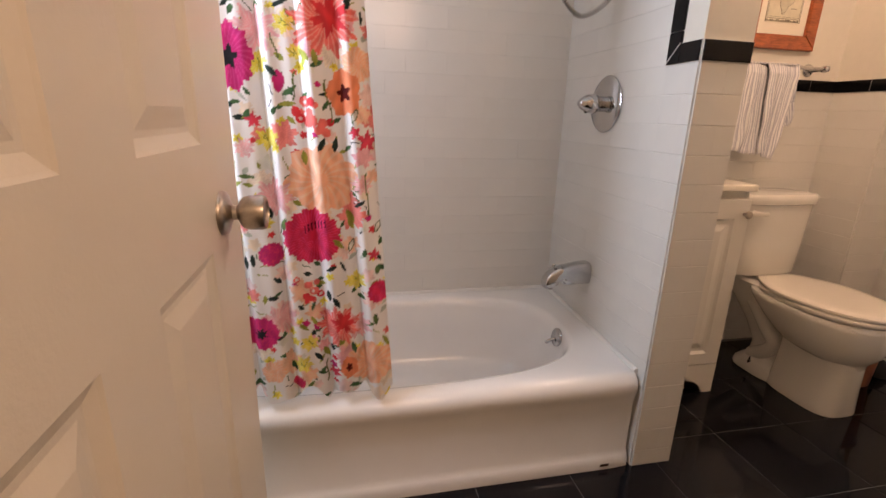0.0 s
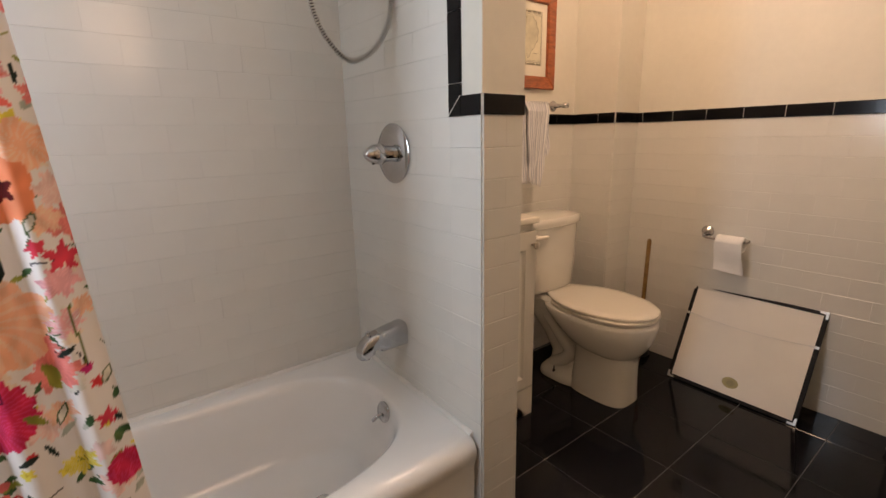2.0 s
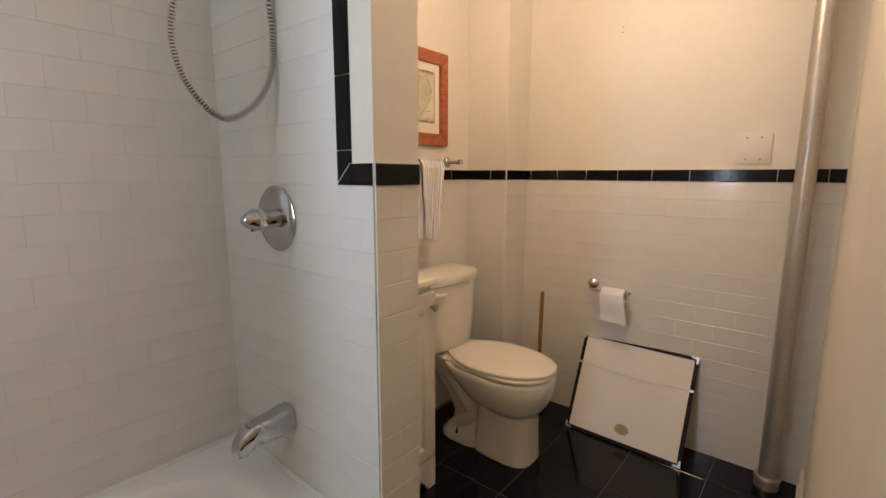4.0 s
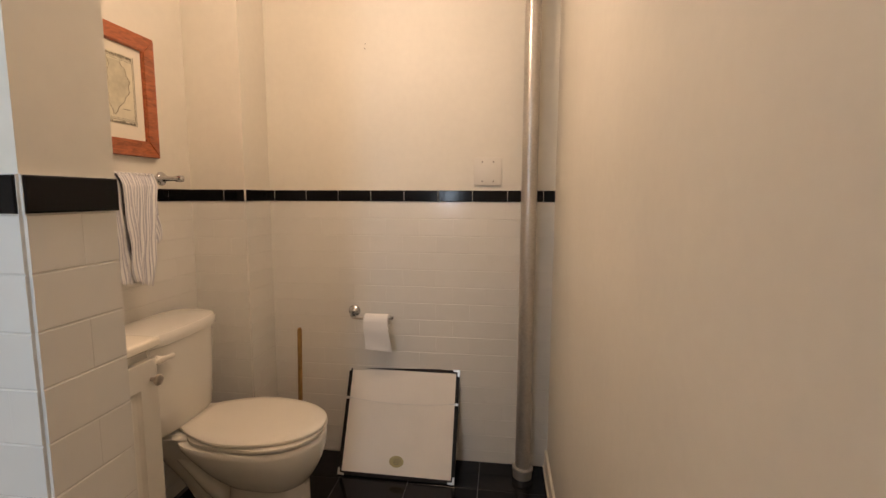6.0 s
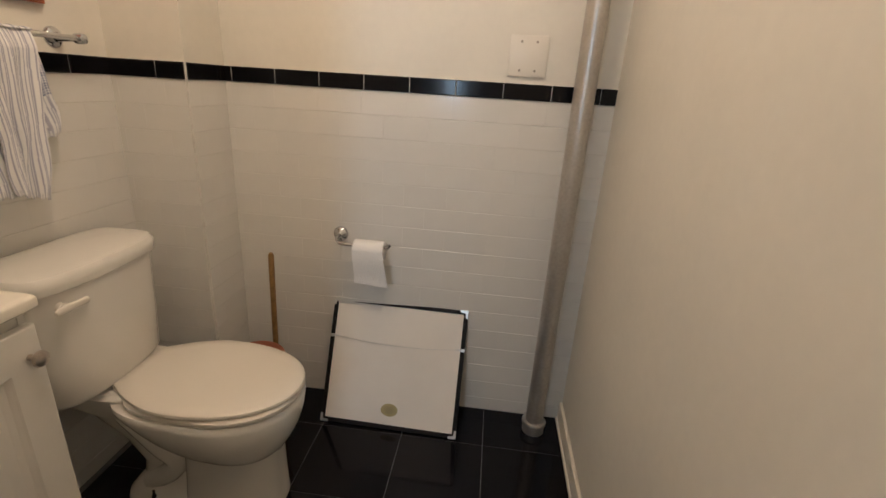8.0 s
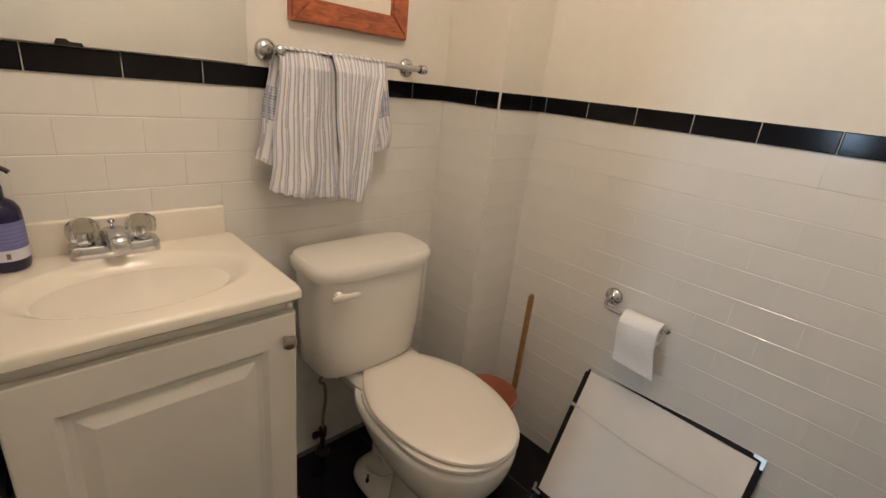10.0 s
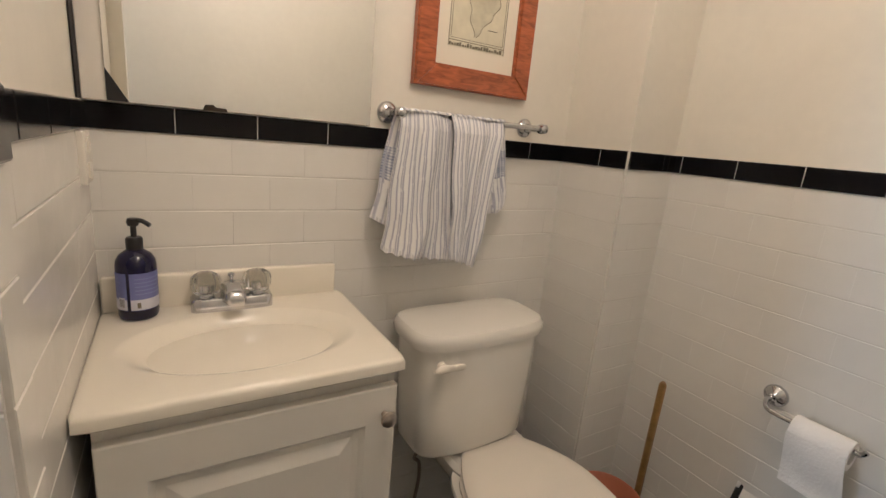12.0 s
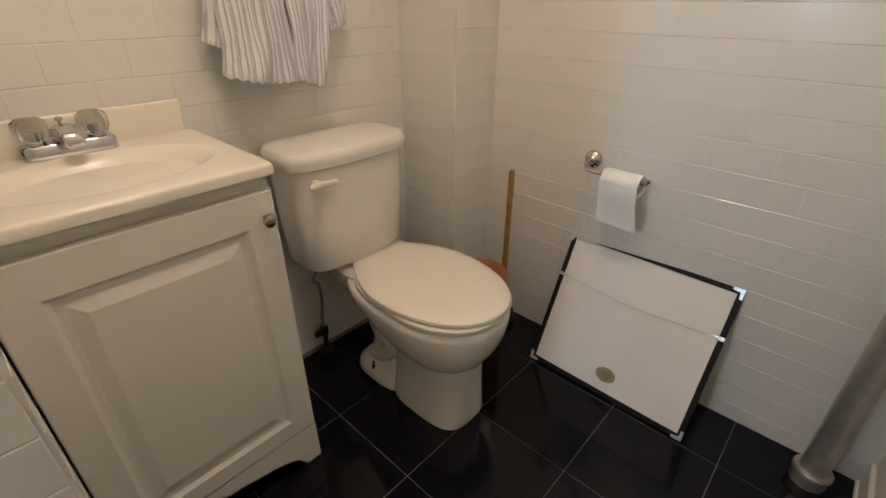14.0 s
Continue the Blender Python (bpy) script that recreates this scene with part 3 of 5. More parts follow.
curtain()
bm = bmesh.new()
tube(bm, [Vector((-1.05, 0.868, 1.955)), Vector((0.467, 0.868, 1.955))], 0.0125, 20)
tagged(part("curtain_rod", bm, CHROME, smooth=True), "straight chrome tension rod above the bathtub", "curtain rod")


# ---- entry door ----
def entry_door():
    d = thing("door_1", (-0.65, -0.1, 0), "open white six panel moulded door with satin knob", "door")
    d["kind"] = "structure"
    w, h, th = 0.80, 2.02, 0.035
    ys = ((0.05, 0.250), (0.382, 0.604))
    zs = ((0.19, 0.858), (1.024, 1.60), (1.70, 1.90))
    bm = bmesh.new()
    cols = (0.0, ys[0][0], ys[0][1], ys[1][0], ys[1][1], w)
    for k in range(0, 5, 2):
        box(bm, 0, th, cols[k], cols[k + 1], 0.008, h)
    rows = (0.008, zs[0][0], zs[0][1], zs[1][0], zs[1][1], zs[2][0], zs[2][1], h)
    for a, b in ys:
        for k in range(0, 7, 2):
            box(bm, 0, th, a, b, rows[k], rows[k + 1])
    part("slab", bm, DOORP, d)
    prof = ((0.0, 0.0), (0.004, 0.003), (0.018, 0.009), (0.026, 0.009), (0.052, 0.002), (0.054, 0.002))
    for a, b in ys:
        for c, e in zs:
            bm = bmesh.new()
            raised_panel(bm, a, b, c, e, lambda u, v, dp: (th - dp, u, v), prof)
            raised_panel(bm, a, b, c, e, lambda u, v, dp: (dp, u, v), prof)
            part("panel", bm, DOORP, d)
    m = Matrix.Translation((th, 0.677, 0.906)) @ Matrix.Rotation(radians(90), 4, "Y") @ Matrix.Scale(1.14, 4)
    bm = bmesh.new()
    lathe(bm, [(0.033, 0), (0.033, 0.003), (0.030, 0.008), (0.016, 0.013), (0.011, 0.016), (0.011, 0.026)], m, 40)
    rose = part("rose", bm, NICKEL, d, "satin nickel round rose", True)
    bm = bmesh.new()
    lathe(bm, [(0.011, 0.022), (0.019, 0.027), (0.0235, 0.031), (0.026, 0.040), (0.0262, 0.056), (0.0245, 0.062), (0.018, 0.064), (0.017, 0.061), (0.006, 0.061)], m, 40)
    part("knob", bm, NICKEL, rose, "satin nickel cylindrical knob", True)
    m2 = Matrix.Translation((0, 0.69, 0.915)) @ Matrix.Rotation(radians(-90), 4, "Y")
    bm = bmesh.new()
    lathe(bm, [(0.033, 0), (0.033, 0.003), (0.028, 0.009), (0.012, 0.014), (0.012, 0.03), (0.026, 0.04), (0.026, 0.06), (0.018, 0.064)], m2, 32)
    part("back_knob", bm, NICKEL, d, smooth=True)
    bm = bmesh.new()
    box(bm, 0.006, 0.029, w - 0.0005, w + 0.0015, 0.885, 0.945)
    part("latch_plate", bm, NICKEL, d)


entry_door()


# ---- toilet ----
def toilet():
    t = thing("toilet", (1.46, 1.2, 0), "white two piece porcelain toilet with lid closed", "toilet")
    cx = 0.0

    def oval(yb, yf, hw, z, n=56, p=2.2, back=0.72):
        """An egg shape: yf is the front, yb the back; the back is blunter."""
        ym, out = (yb * 0.45 + yf * 0.55), []
        for i in range(n):
            a = 2 * math.pi * i / n
            c, s = math.cos(a), math.sin(a)
            pw = p if s < 0 else p + 1.2
            k = (abs(c) ** pw + abs(s) ** pw) ** (-1 / pw)
            out.append((cx + hw * k * c * (1.0 if s < 0 else 1.0), ym + (ym - yf) * k * s if s < 0 else ym + (yb - ym) * k * s, z))
        return out

    # foot, waist, bowl and rim: front is towards -y
    bm = bmesh.new()
    loft(bm, [oval(-0.07, -0.275, 0.090, 0.19), oval(-0.06, -0.280, 0.096, 0.214), oval(-0.03, -0.290, 0.118, 0.228), oval(0.0, -0.302, 0.136, 0.243), oval(0.03, -0.315, 0.149, 0.264), oval(0.075, -0.330, 0.166, 0.30),
              oval(0.12, -0.340, 0.176, 0.34), oval(0.155, -0.344, 0.181, 0.372), oval(0.165, -0.343, 0.181, 0.388), oval(0.165, -0.338, 0.177, 0.396), oval(0.16, -0.32, 0.165, 0.398)])
    part("bowl", bm, PORCELAIN, t, smooth=True)
    # a flat-fronted column under the bowl
    bm = bmesh.new()
    loft(bm, [rounded(-0.013, -0.135, 0.101, 0.145, 3.4, 0.0, 56), rounded(-0.013, -0.135, 0.102, 0.146, 3.4, 0.010, 56), rounded(-0.013, -0.136, 0.098, 0.143, 3.4, 0.040, 56), rounded(-0.013, -0.138, 0.093, 0.139, 3.4, 0.11, 56),
              rounded(-0.013, -0.140, 0.090, 0.136, 3.4, 0.19, 56), rounded(-0.013, -0.140, 0.093, 0.138, 3.2, 0.24, 56)])
    part("pedestal", bm, PORCELAIN, t, smooth=True)
    # the foot behind it, and the trapway winding up to the tank
    bm = bmesh.new()
    loft(bm, [rounded(0, 0.075, 0.112, 0.125, 3.2, 0.0, 48), rounded(0, 0.075, 0.114, 0.127, 3.2, 0.008, 48), rounded(0, 0.073, 0.110, 0.123, 3.2, 0.030, 48), rounded(0, 0.068, 0.092, 0.108, 3, 0.052, 48), rounded(0, 0.065, 0.074, 0.09, 3, 0.066, 48),
              rounded(0, 0.06, 0.058, 0.10, 2.6, 0.12, 48), rounded(0, 0.09, 0.060, 0.13, 2.6, 0.2, 48), rounded(0, 0.15, 0.085, 0.15, 3, 0.30, 48), rounded(0, 0.185, 0.125, 0.16, 3.5, 0.36, 48), rounded(0, 0.20, 0.135, 0.145, 4, 0.405, 48), rounded(0, 0.205, 0.125, 0.132, 4, 0.418, 48)])
    for sx in (-1, 1):
        tube(bm, smooth_path([(sx * 0.050, 0.20, 0.335), (sx * 0.062, 0.13, 0.285), (sx * 0.066, 0.06, 0.215), (sx * 0.060, 0.02, 0.165), (sx * 0.058, 0.05, 0.11), (sx * 0.05, 0.12, 0.06)], 7), 0.033, 14)
    part("trapway", bm, PORCELAIN, t, smooth=True)
    for s in (-1, 1):
        bm = bmesh.new()
        lathe(bm, [(0.007, 0), (0.007, 0.012), (0.0035, 0.013), (0.0035, 0.03)], Matrix.Translation((s * 0.098, 0.085, 0.036)), 10)
        part("floor_bolt", bm, BRONZE, t)
    def cover(d, z):
        """Egg-shaped front, straight tapering shoulders, flat back edge."""
        yf, ym, yb, hw, back = -0.348 + d, -0.07, 0.142 - d, 0.181 - d, 0.098 - d
        right = []
        for i in range(17):
            a = math.pi / 2 * i / 16
            right.append((hw * math.sin(a) ** 0.92, ym - (ym - yf) * math.cos(a) ** 0.95))
        for i in range(1, 13):
            q = i / 12
            right.append((hw - (hw - back) * q ** 1.9, ym + (yb - ym) * q))
        right.append((back - 0.012, yb + 0.006))
        right.append((0.0, yb + 0.007))
        return [(x, y, z) for x, y in right] + [(-x, y, z) for x, y in right[-2:0:-1]]

    bm = bmesh.new()
    loft(bm, [oval(0.125, -0.343, 0.175, 0.400), oval(0.125, -0.346, 0.178, 0.406), oval(0.125, -0.345, 0.177, 0.414), oval(0.12, -0.338, 0.17, 0.417)])
    part("seat", bm, SEAT, t, smooth=True)
    bm = bmesh.new()
    loft(bm, [cover(0.004, 0.4195), cover(0.0, 0.425), cover(0.001, 0.432), cover(0.008, 0.437), cover(0.035, 0.4395), cover(0.07, 0.4405)])
    part("lid", bm, SEAT, t, smooth=True)
    for s in (-1, 1):
        bm = bmesh.new()
        box(bm, s * 0.075 - 0.022, s * 0.075 + 0.022, 0.118, 0.15, 0.416, 0.436, 0.006, 3)
        part("hinge", bm, SEAT, t, smooth=True)
    bm = bmesh.new()
    ty, tx = 0.238, -0.048

    def tank(hx, hy, z):
        out = []
        for x, y, zz in rounded(0, 0, hx, hy, 5, z, 64):
            bow = 0.016 * (1 - (x / hx) ** 2) if y < 0 else 0
            out.append((x * 0.955 + tx, ty + y - bow, zz - 0.020))
        return out

    loft(bm, [tank(0.15, 0.06, 0.452), tank(0.178, 0.082, 0.456), tank(0.187, 0.088, 0.468), tank(0.196, 0.092, 0.6), tank(0.204, 0.096, 0.775)])
    part("tank", bm, PORCELAIN, t, smooth=True)
    bm = bmesh.new()
    loft(bm, [tank(0.206, 0.098, 0.772), tank(0.216, 0.104, 0.776), tank(0.219, 0.106, 0.79), tank(0.218, 0.105, 0.806), tank(0.209, 0.098, 0.816), tank(0.17, 0.07, 0.82)])
    part("tank_lid", bm, PORCELAIN, t, smooth=True)
    bm = bmesh.new()
    lathe(bm, [(0.012, 0), (0.012, 0.01), (0.006, 0.014)], Matrix.Translation((-0.198, 0.134, 0.720)) @ Matrix.Rotation(radians(90), 4, "X"), 16)
    rings = []
    for x, hz, hy in ((-0.172, 0.004, 0.004), (-0.165, 0.009, 0.006), (-0.145, 0.011, 0.007), (-0.12, 0.008, 0.006), (-0.10, 0.009, 0.006), (-0.088, 0.008, 0.005), (-0.084, 0.003, 0.003)):
        rings.append([(x - 0.053, 0.116 + p[0], 0.720 + p[1] - 0.06 * abs(x + 0.145)) for p in rounded(0, 0, hy, hz, 2.4, 0, 16)])
    loft(bm, rings)
    part("flush_lever", bm, SEAT, t, "white plastic flush lever", True)


toilet()


def supply_line():
    s = thing("water_supply", (1.31, 1.5, 0), "dark flexible toilet supply hose with shutoff valve", "supply line")
    bm = bmesh.new()
    tube(bm, smooth_path([(0.015, -0.03, 0.44), (0.012, -0.02, 0.38), (-0.012, -0.01, 0.335), (0.012, 0.0, 0.30), (0.022, 0.01, 0.23), (0.016, 0.015, 0.15), (0.02, 0.02, 0.1)]), 0.0055)
    part("hose", bm, BRAID, s, smooth=True)
    bm = bmesh.new()
    lathe(bm, [(0.026, 0), (0.022, 0.008), (0.009, 0.012), (0.009, 0.07), (0.014, 0.075), (0.014, 0.105), (0.008, 0.11)], Matrix.Translation((0.02, 0.02, 0)), 20)
    part("valve_body", bm, BRONZE, s, smooth=True)
    bm = bmesh.new()
    box(bm, -0.02, 0.005, 0.012, 0.028, 0.076, 0.1, 0.005, 3)
    part("valve_handle", bm, BRONZE, s, smooth=True)


supply_line()

jar = thing("plastic_jar", (1.155, 1.45, 0), "small clear plastic jar on floor beside the vanity", "jar")
bm = bmesh.new()
lathe(bm, [(0.0, 0.002), (0.030, 0.002), (0.034, 0.006), (0.035, 0.10), (0.031, 0.118), (0.026, 0.122), (0.024, 0.118), (0.029, 0.112), (0.0325, 0.098), (0.0315, 0.008), (0.0, 0.005)], None, 36, cap=False)
part("body", bm, JARP, jar, smooth=True)
bm = bmesh.new()
lathe(bm, [(0.0, 0.142), (0.027, 0.142), (0.029, 0.139), (0.029, 0.122), (0.0265, 0.1205)], None, 36, cap=False)
part("lid", bm, PLASTICW, jar, "white screw lid", True)


# ---- vanity ----
def vanity():
    v = thing("vanity_cabinet", (0.827, 1.358, 0), "white one door bathroom vanity with arched toe board", "vanity cabinet")
    x0, x1, yf, yb, top = -0.231, 0.231, -0.182, 0.198, 0.8405
    bm = bmesh.new()
    box(bm, x0, x0 + 0.014, yf, yb, 0, top, 0.001)
    box(bm, x1 - 0.014, x1, yf, yb, 0, top, 0.001)
    box(bm, x0 + 0.014, x1 - 0.014, yb - 0.006, yb, 0.02, top)
    box(bm, x0 + 0.014, x1 - 0.014, yf + 0.002, yb - 0.006, 0.12, 0.134)
    box(bm, x0 + 0.014, x1 - 0.014, yf + 0.002, yf + 0.016, 0.8, top)
    part("carcass", bm, CABINET, v)
    # toe board with an arched cut
    bm = bmesh.new()
    n, pts = 24, []
    pts.append((x0, 0.13))
    pts.append((x0, 0.0))
    pts.append((x0 + 0.045, 0.0))
    for k in range(n + 1):
        s = k / n
        pts.append((x0 + 0.06 + (x1 - x0 - 0.12) * s, 0.03 + 0.045 * math.sin(math.pi * s) ** 0.6))
    pts.append((x1 - 0.045, 0.0))
    pts.append((x1, 0.0))
    pts.append((x1, 0.13))
    front = [bm.verts.new((a, yf - 0.016, b)) for a, b in pts]
    back = [bm.verts.new((a, yf - 0.0005, b)) for a, b in pts]
    bm.faces.new(front)
    bm.faces.new(back)
    for i in range(len(pts)):
        j = (i + 1) % len(pts)
        bm.faces.new((front[i], front[j], back[j], back[i]))
    bmesh.ops.triangulate(bm, faces=[f for f in bm.faces if len(f.verts) > 4])
    part("toe_board", bm, CABINET, v)
    # door with a moulded centre
    d0, d1, z0, z1, yd = x0 + 0.002, x1 - 0.002, 0.136, 0.812, yf - 0.019
    bm = bmesh.new()

    def door_at(a, b, dp):
        # the moulding sits lower than the door's middle
        return (a, yd + dp, b - (0.012 if d0 + 0.03 < a < d1 - 0.03 else 0))

    raised_panel(bm, d0, d1, z0, z1, door_at, ((0, 0.018), (0, 0.003), (0.0008, 0.001), (0.003, 0), (0.060, 0), (0.063, 0.003), (0.070, 0.008), (0.082, 0.009), (0.106, 0.002), (0.108, 0.0015)))
    door = part("door", bm, CABINET, v)
    bm = bmesh.new()
    lathe(bm, [(0.006, 0), (0.006, 0.012), (0.013, 0.016), (0.0155, 0.021), (0.014, 0.026), (0.008, 0.029), (0.002, 0.0295)], Matrix.Translation((x1 - 0.026, yd, 0.757)) @ Matrix.Rotation(radians(90), 4, "X"), 24)
    part("knob", bm, NICKEL, door, "round satin nickel knob", True)


vanity()


def sink_top():
    s = thing("sink_top", (0.8225, 1.353, 0.841), "cream cultured marble sink top with oval basin", "sink")
    hx, y0, y1 = 0.2475, -0.205, 0.203
    cy, n = (y0 + y1) / 2, 96
    hy = (y1 - y0) / 2

    def rect(d, z):
        return rounded(0, cy, hx - d, hy - d, 40, z, n)

    rings = [rect(0.004, 0.0), rect(0.0, 0.004), rect(0.0, 0.019), rect(0.002, 0.0235), rect(0.006, 0.0255), rect(0.014, 0.026)]
    # a shallow bowl whose deepest part lies towards the tap
    for a, b, z, dy in ((0.213, 0.14, 0.026, 0), (0.209, 0.1365, 0.0256, 0), (0.2035, 0.1315, 0.0240, 0.001), (0.197, 0.126, 0.0210, 0.002), (0.188, 0.1185, 0.0160, 0.003), (0.171, 0.106, 0.004, 0.006),
                        (0.146, 0.088, -0.015, 0.012), (0.115, 0.066, -0.035, 0.020), (0.07, 0.038, -0.050, 0.028), (0.022, 0.02, -0.055, 0.032)):
        rings.append(rounded(0, -0.015 + dy, a, b, 2.0, z, n))
    bm = bmesh.new()
    loft(bm, rings)
    part("basin_slab", bm, MARBLE, s, smooth=True)
    bm = bmesh.new()
    box(bm, -hx + 0.004, hx - 0.018, y1 - 0.021, y1, 0.02, 0.098, 0.005, 3)
    part("backsplash", bm, MARBLE, s, smooth=True)
    bm = bmesh.new()
    lathe(bm, [(0.022, 0), (0.022, 0.003), (0.012, 0.004)], Matrix.Translation((0, 0.017, -0.054)), 24)
    part("drain", bm, CHROME, s, smooth=True)


sink_top()


def faucet():
    f = thing("faucet", (0.814, 1.506, 0.867), "chrome centerset faucet with clear acrylic handles", "faucet")
    bm = bmesh.new()
    loft(bm, [rounded(0, 0, 0.081, 0.028, 6, 0.0, 48), rounded(0, 0, 0.081, 0.028, 6, 0.023, 48), rounded(0, 0, 0.078, 0.025, 6, 0.027, 48), rounded(0, 0, 0.070, 0.018, 6, 0.028, 48)])
    part("base", bm, CHROME, f, smooth=True)
    bm = bmesh.new()
    rings = []
    for y, zc, hz, hx in ((0.020, 0.034, 0.014, 0.022), (0.0, 0.040, 0.020, 0.025), (-0.024, 0.042, 0.018, 0.023), (-0.048, 0.041, 0.016, 0.021), (-0.064, 0.038, 0.015, 0.020), (-0.071, 0.034, 0.010, 0.016)):
        rings.append([(p[0], y, zc + p[1]) for p in rounded(0, 0, hx, hz, 3, 0, 24)])
    loft(bm, rings)
    part("spout", bm, CHROME, f, smooth=True)
    bm = bmesh.new()
    lathe(bm, [(0.003, 0), (0.003, 0.018), (0.007, 0.021), (0.0075, 0.025), (0.003, 0.028)], Matrix.Translation((0, 0.016, 0.044)), 14)
    part("lift_rod", bm, CHROME, f, smooth=True)
    for s in (-1, 1):
        bm = bmesh.new()
        lathe(bm, [(0.018, 0), (0.016, 0.01), (0.009, 0.014), (0.009, 0.03)], Matrix.Translation((s * 0.051, 0, 0.022)), 20)
        stem = part("stem", bm, CHROME, f, smooth=True)
        bm = bmesh.new()
        rings = []
        for r, z in ((0.018, 0.0), (0.024, 0.002), (0.0275, 0.012), (0.0285, 0.026), (0.026, 0.037), (0.018, 0.043), (0.008, 0.045)):
            rings.append([((r * (1 + 0.05 * math.cos(10 * a))) * math.cos(a) + s * 0.051, (r * (1 + 0.05 * math.cos(10 * a))) * math.sin(a), z + 0.035) for a in np.linspace(0, 2 * math.pi, 80, endpoint=False)])
        loft(bm, rings)
        part("handle", bm, ACRYLIC, stem, "clear fluted acrylic handle", True)


faucet()


def soap_bottle():
    b = thing("soap_bottle", (0.643, 1.500, 0.867), "cobalt blue pump soap bottle with lilac label", "soap bottle")
    bm = bmesh.new()
    lathe(bm, [(0.026, 0), (0.032, 0.003), (0.0345, 0.010), (0.0345, 0.108), (0.033, 0.118), (0.027, 0.129), (0.018, 0.136), (0.0135, 0.139), (0.0135, 0.142)], None, 48)
    part("body", bm, COBALT, b, smooth=True)

    def wrap(name, a0, a1, z0, z1, mat, parent, r=0.0349):
        bm = bmesh.new()
        k = max(int((a1 - a0) / 6), 2)
        ring = [[bm.verts.new((r * math.cos(radians(a0 + (a1 - a0) * i / k)), r * math.sin(radians(a0 + (a1 - a0) * i / k)), z)) for i in range(k + 1)] for z in (z0, z1)]
        for i in range(k):
            bm.faces.new((ring[0][i], ring[0][i + 1], ring[1][i + 1], ring[1][i]))
        return part(name, bm, mat, parent, smooth=True)

    for a0, a1 in ((-180, -117), (-108, 20)):
        lab = wrap("label", a0, a1, 0.024, 0.098, LILAC, b)
        wrap("label_band", a0 + 0.5, a1 - 0.5, 0.025, 0.046, LABELW, lab, 0.0351)
        for k in range(5):
            wrap("text_line", a0 + 14, a1 - 22 - 7 * (k % 3), 0.056 + 0.0075 * k, 0.058 + 0.0075 * k, LILACT, lab, 0.0351)
    bar = wrap("barcode", -146, -124, 0.028, 0.05, LABELW, b, 0.0353)
    for k in range(6):
        wrap("bar", -144 + 3.2 * k, -142.4 + 3.2 * k, 0.031, 0.047, INK, bar, 0.0354)
    wrap("mark", -90, -80, 0.029, 0.04, INK, b, 0.0353)
    bm = bmesh.new()
    lathe(bm, [(0.0145, 0.139), (0.0145, 0.160), (0.012, 0.163), (0.005, 0.164), (0.005, 0.184), (0.009, 0.185), (0.011, 0.192), (0.009, 0.199), (0.003, 0.2)], None, 24)
    pump = part("pump", bm, PUMP, b, smooth=True)
    bm = bmesh.new()
    tube(bm, smooth_path([(0, 0, 0.194), (0.012, -0.007, 0.196), (0.022, -0.013, 0.192), (0.028, -0.016, 0.187)], 5), 0.0045, 10)
    part("nozzle", bm, PUMP, pump, smooth=True)


soap_bottle()

# ---- mirror ----
bm = bmesh.new()
cab = thing("medicine_cabinet", (0.895, 1.56, 1.277), "white framed mirrored medicine cabinet above the sink", "medicine cabinet")
box(bm, -0.318, 0.228, -0.018, -0.001, 0.0, 0.68, 0.002)
part("body", bm, PLASTICW, cab)
bm = bmesh.new()
box(bm, -0.280, 0.230, -0.024, -0.0185, 0.001, 0.682, 0.0006)
mdoor = part("mirror_door", bm, MIRROR, cab, "frameless mirror door")
bm = bmesh.new()
loft(bm, [[(x, y, z) for x, z in ((-0.125, 0.0), (-0.08, 0.0), (-0.082, 0.007), (-0.10, 0.007), (-0.106, 0.012), (-0.12, 0.011))] for y in (-0.0265, -0.0242)])
part("mirror_clip", bm, BRONZE, mdoor, "dark bronze mirror clip")
# thin black triangle over the mirror's lower left corner
bm = bmesh.new()
loft(bm, [[(x, y, z) for x, z in ((-0.2795, 0.0015), (-0.246, 0.0015), (-0.2795, 0.058))] for y in (-0.0246, -0.0241)])
part("worn_corner", bm, RUBBER, mdoor, "black triangle at lower left of the mirror door")

# flat dark strip: the shade of the gap beside the cabinet, put in as colour
bm = bmesh.new()
box(bm, PX + 0.0005, PX + 0.003, 1.500, 1.5585, 1.2775, 1.957, 0.001)
ob = part("trim_corner", bm, BLACKF, None)
tagged(ob, "dark strip standing in for the shaded corner gap", "trim", kind="structure")

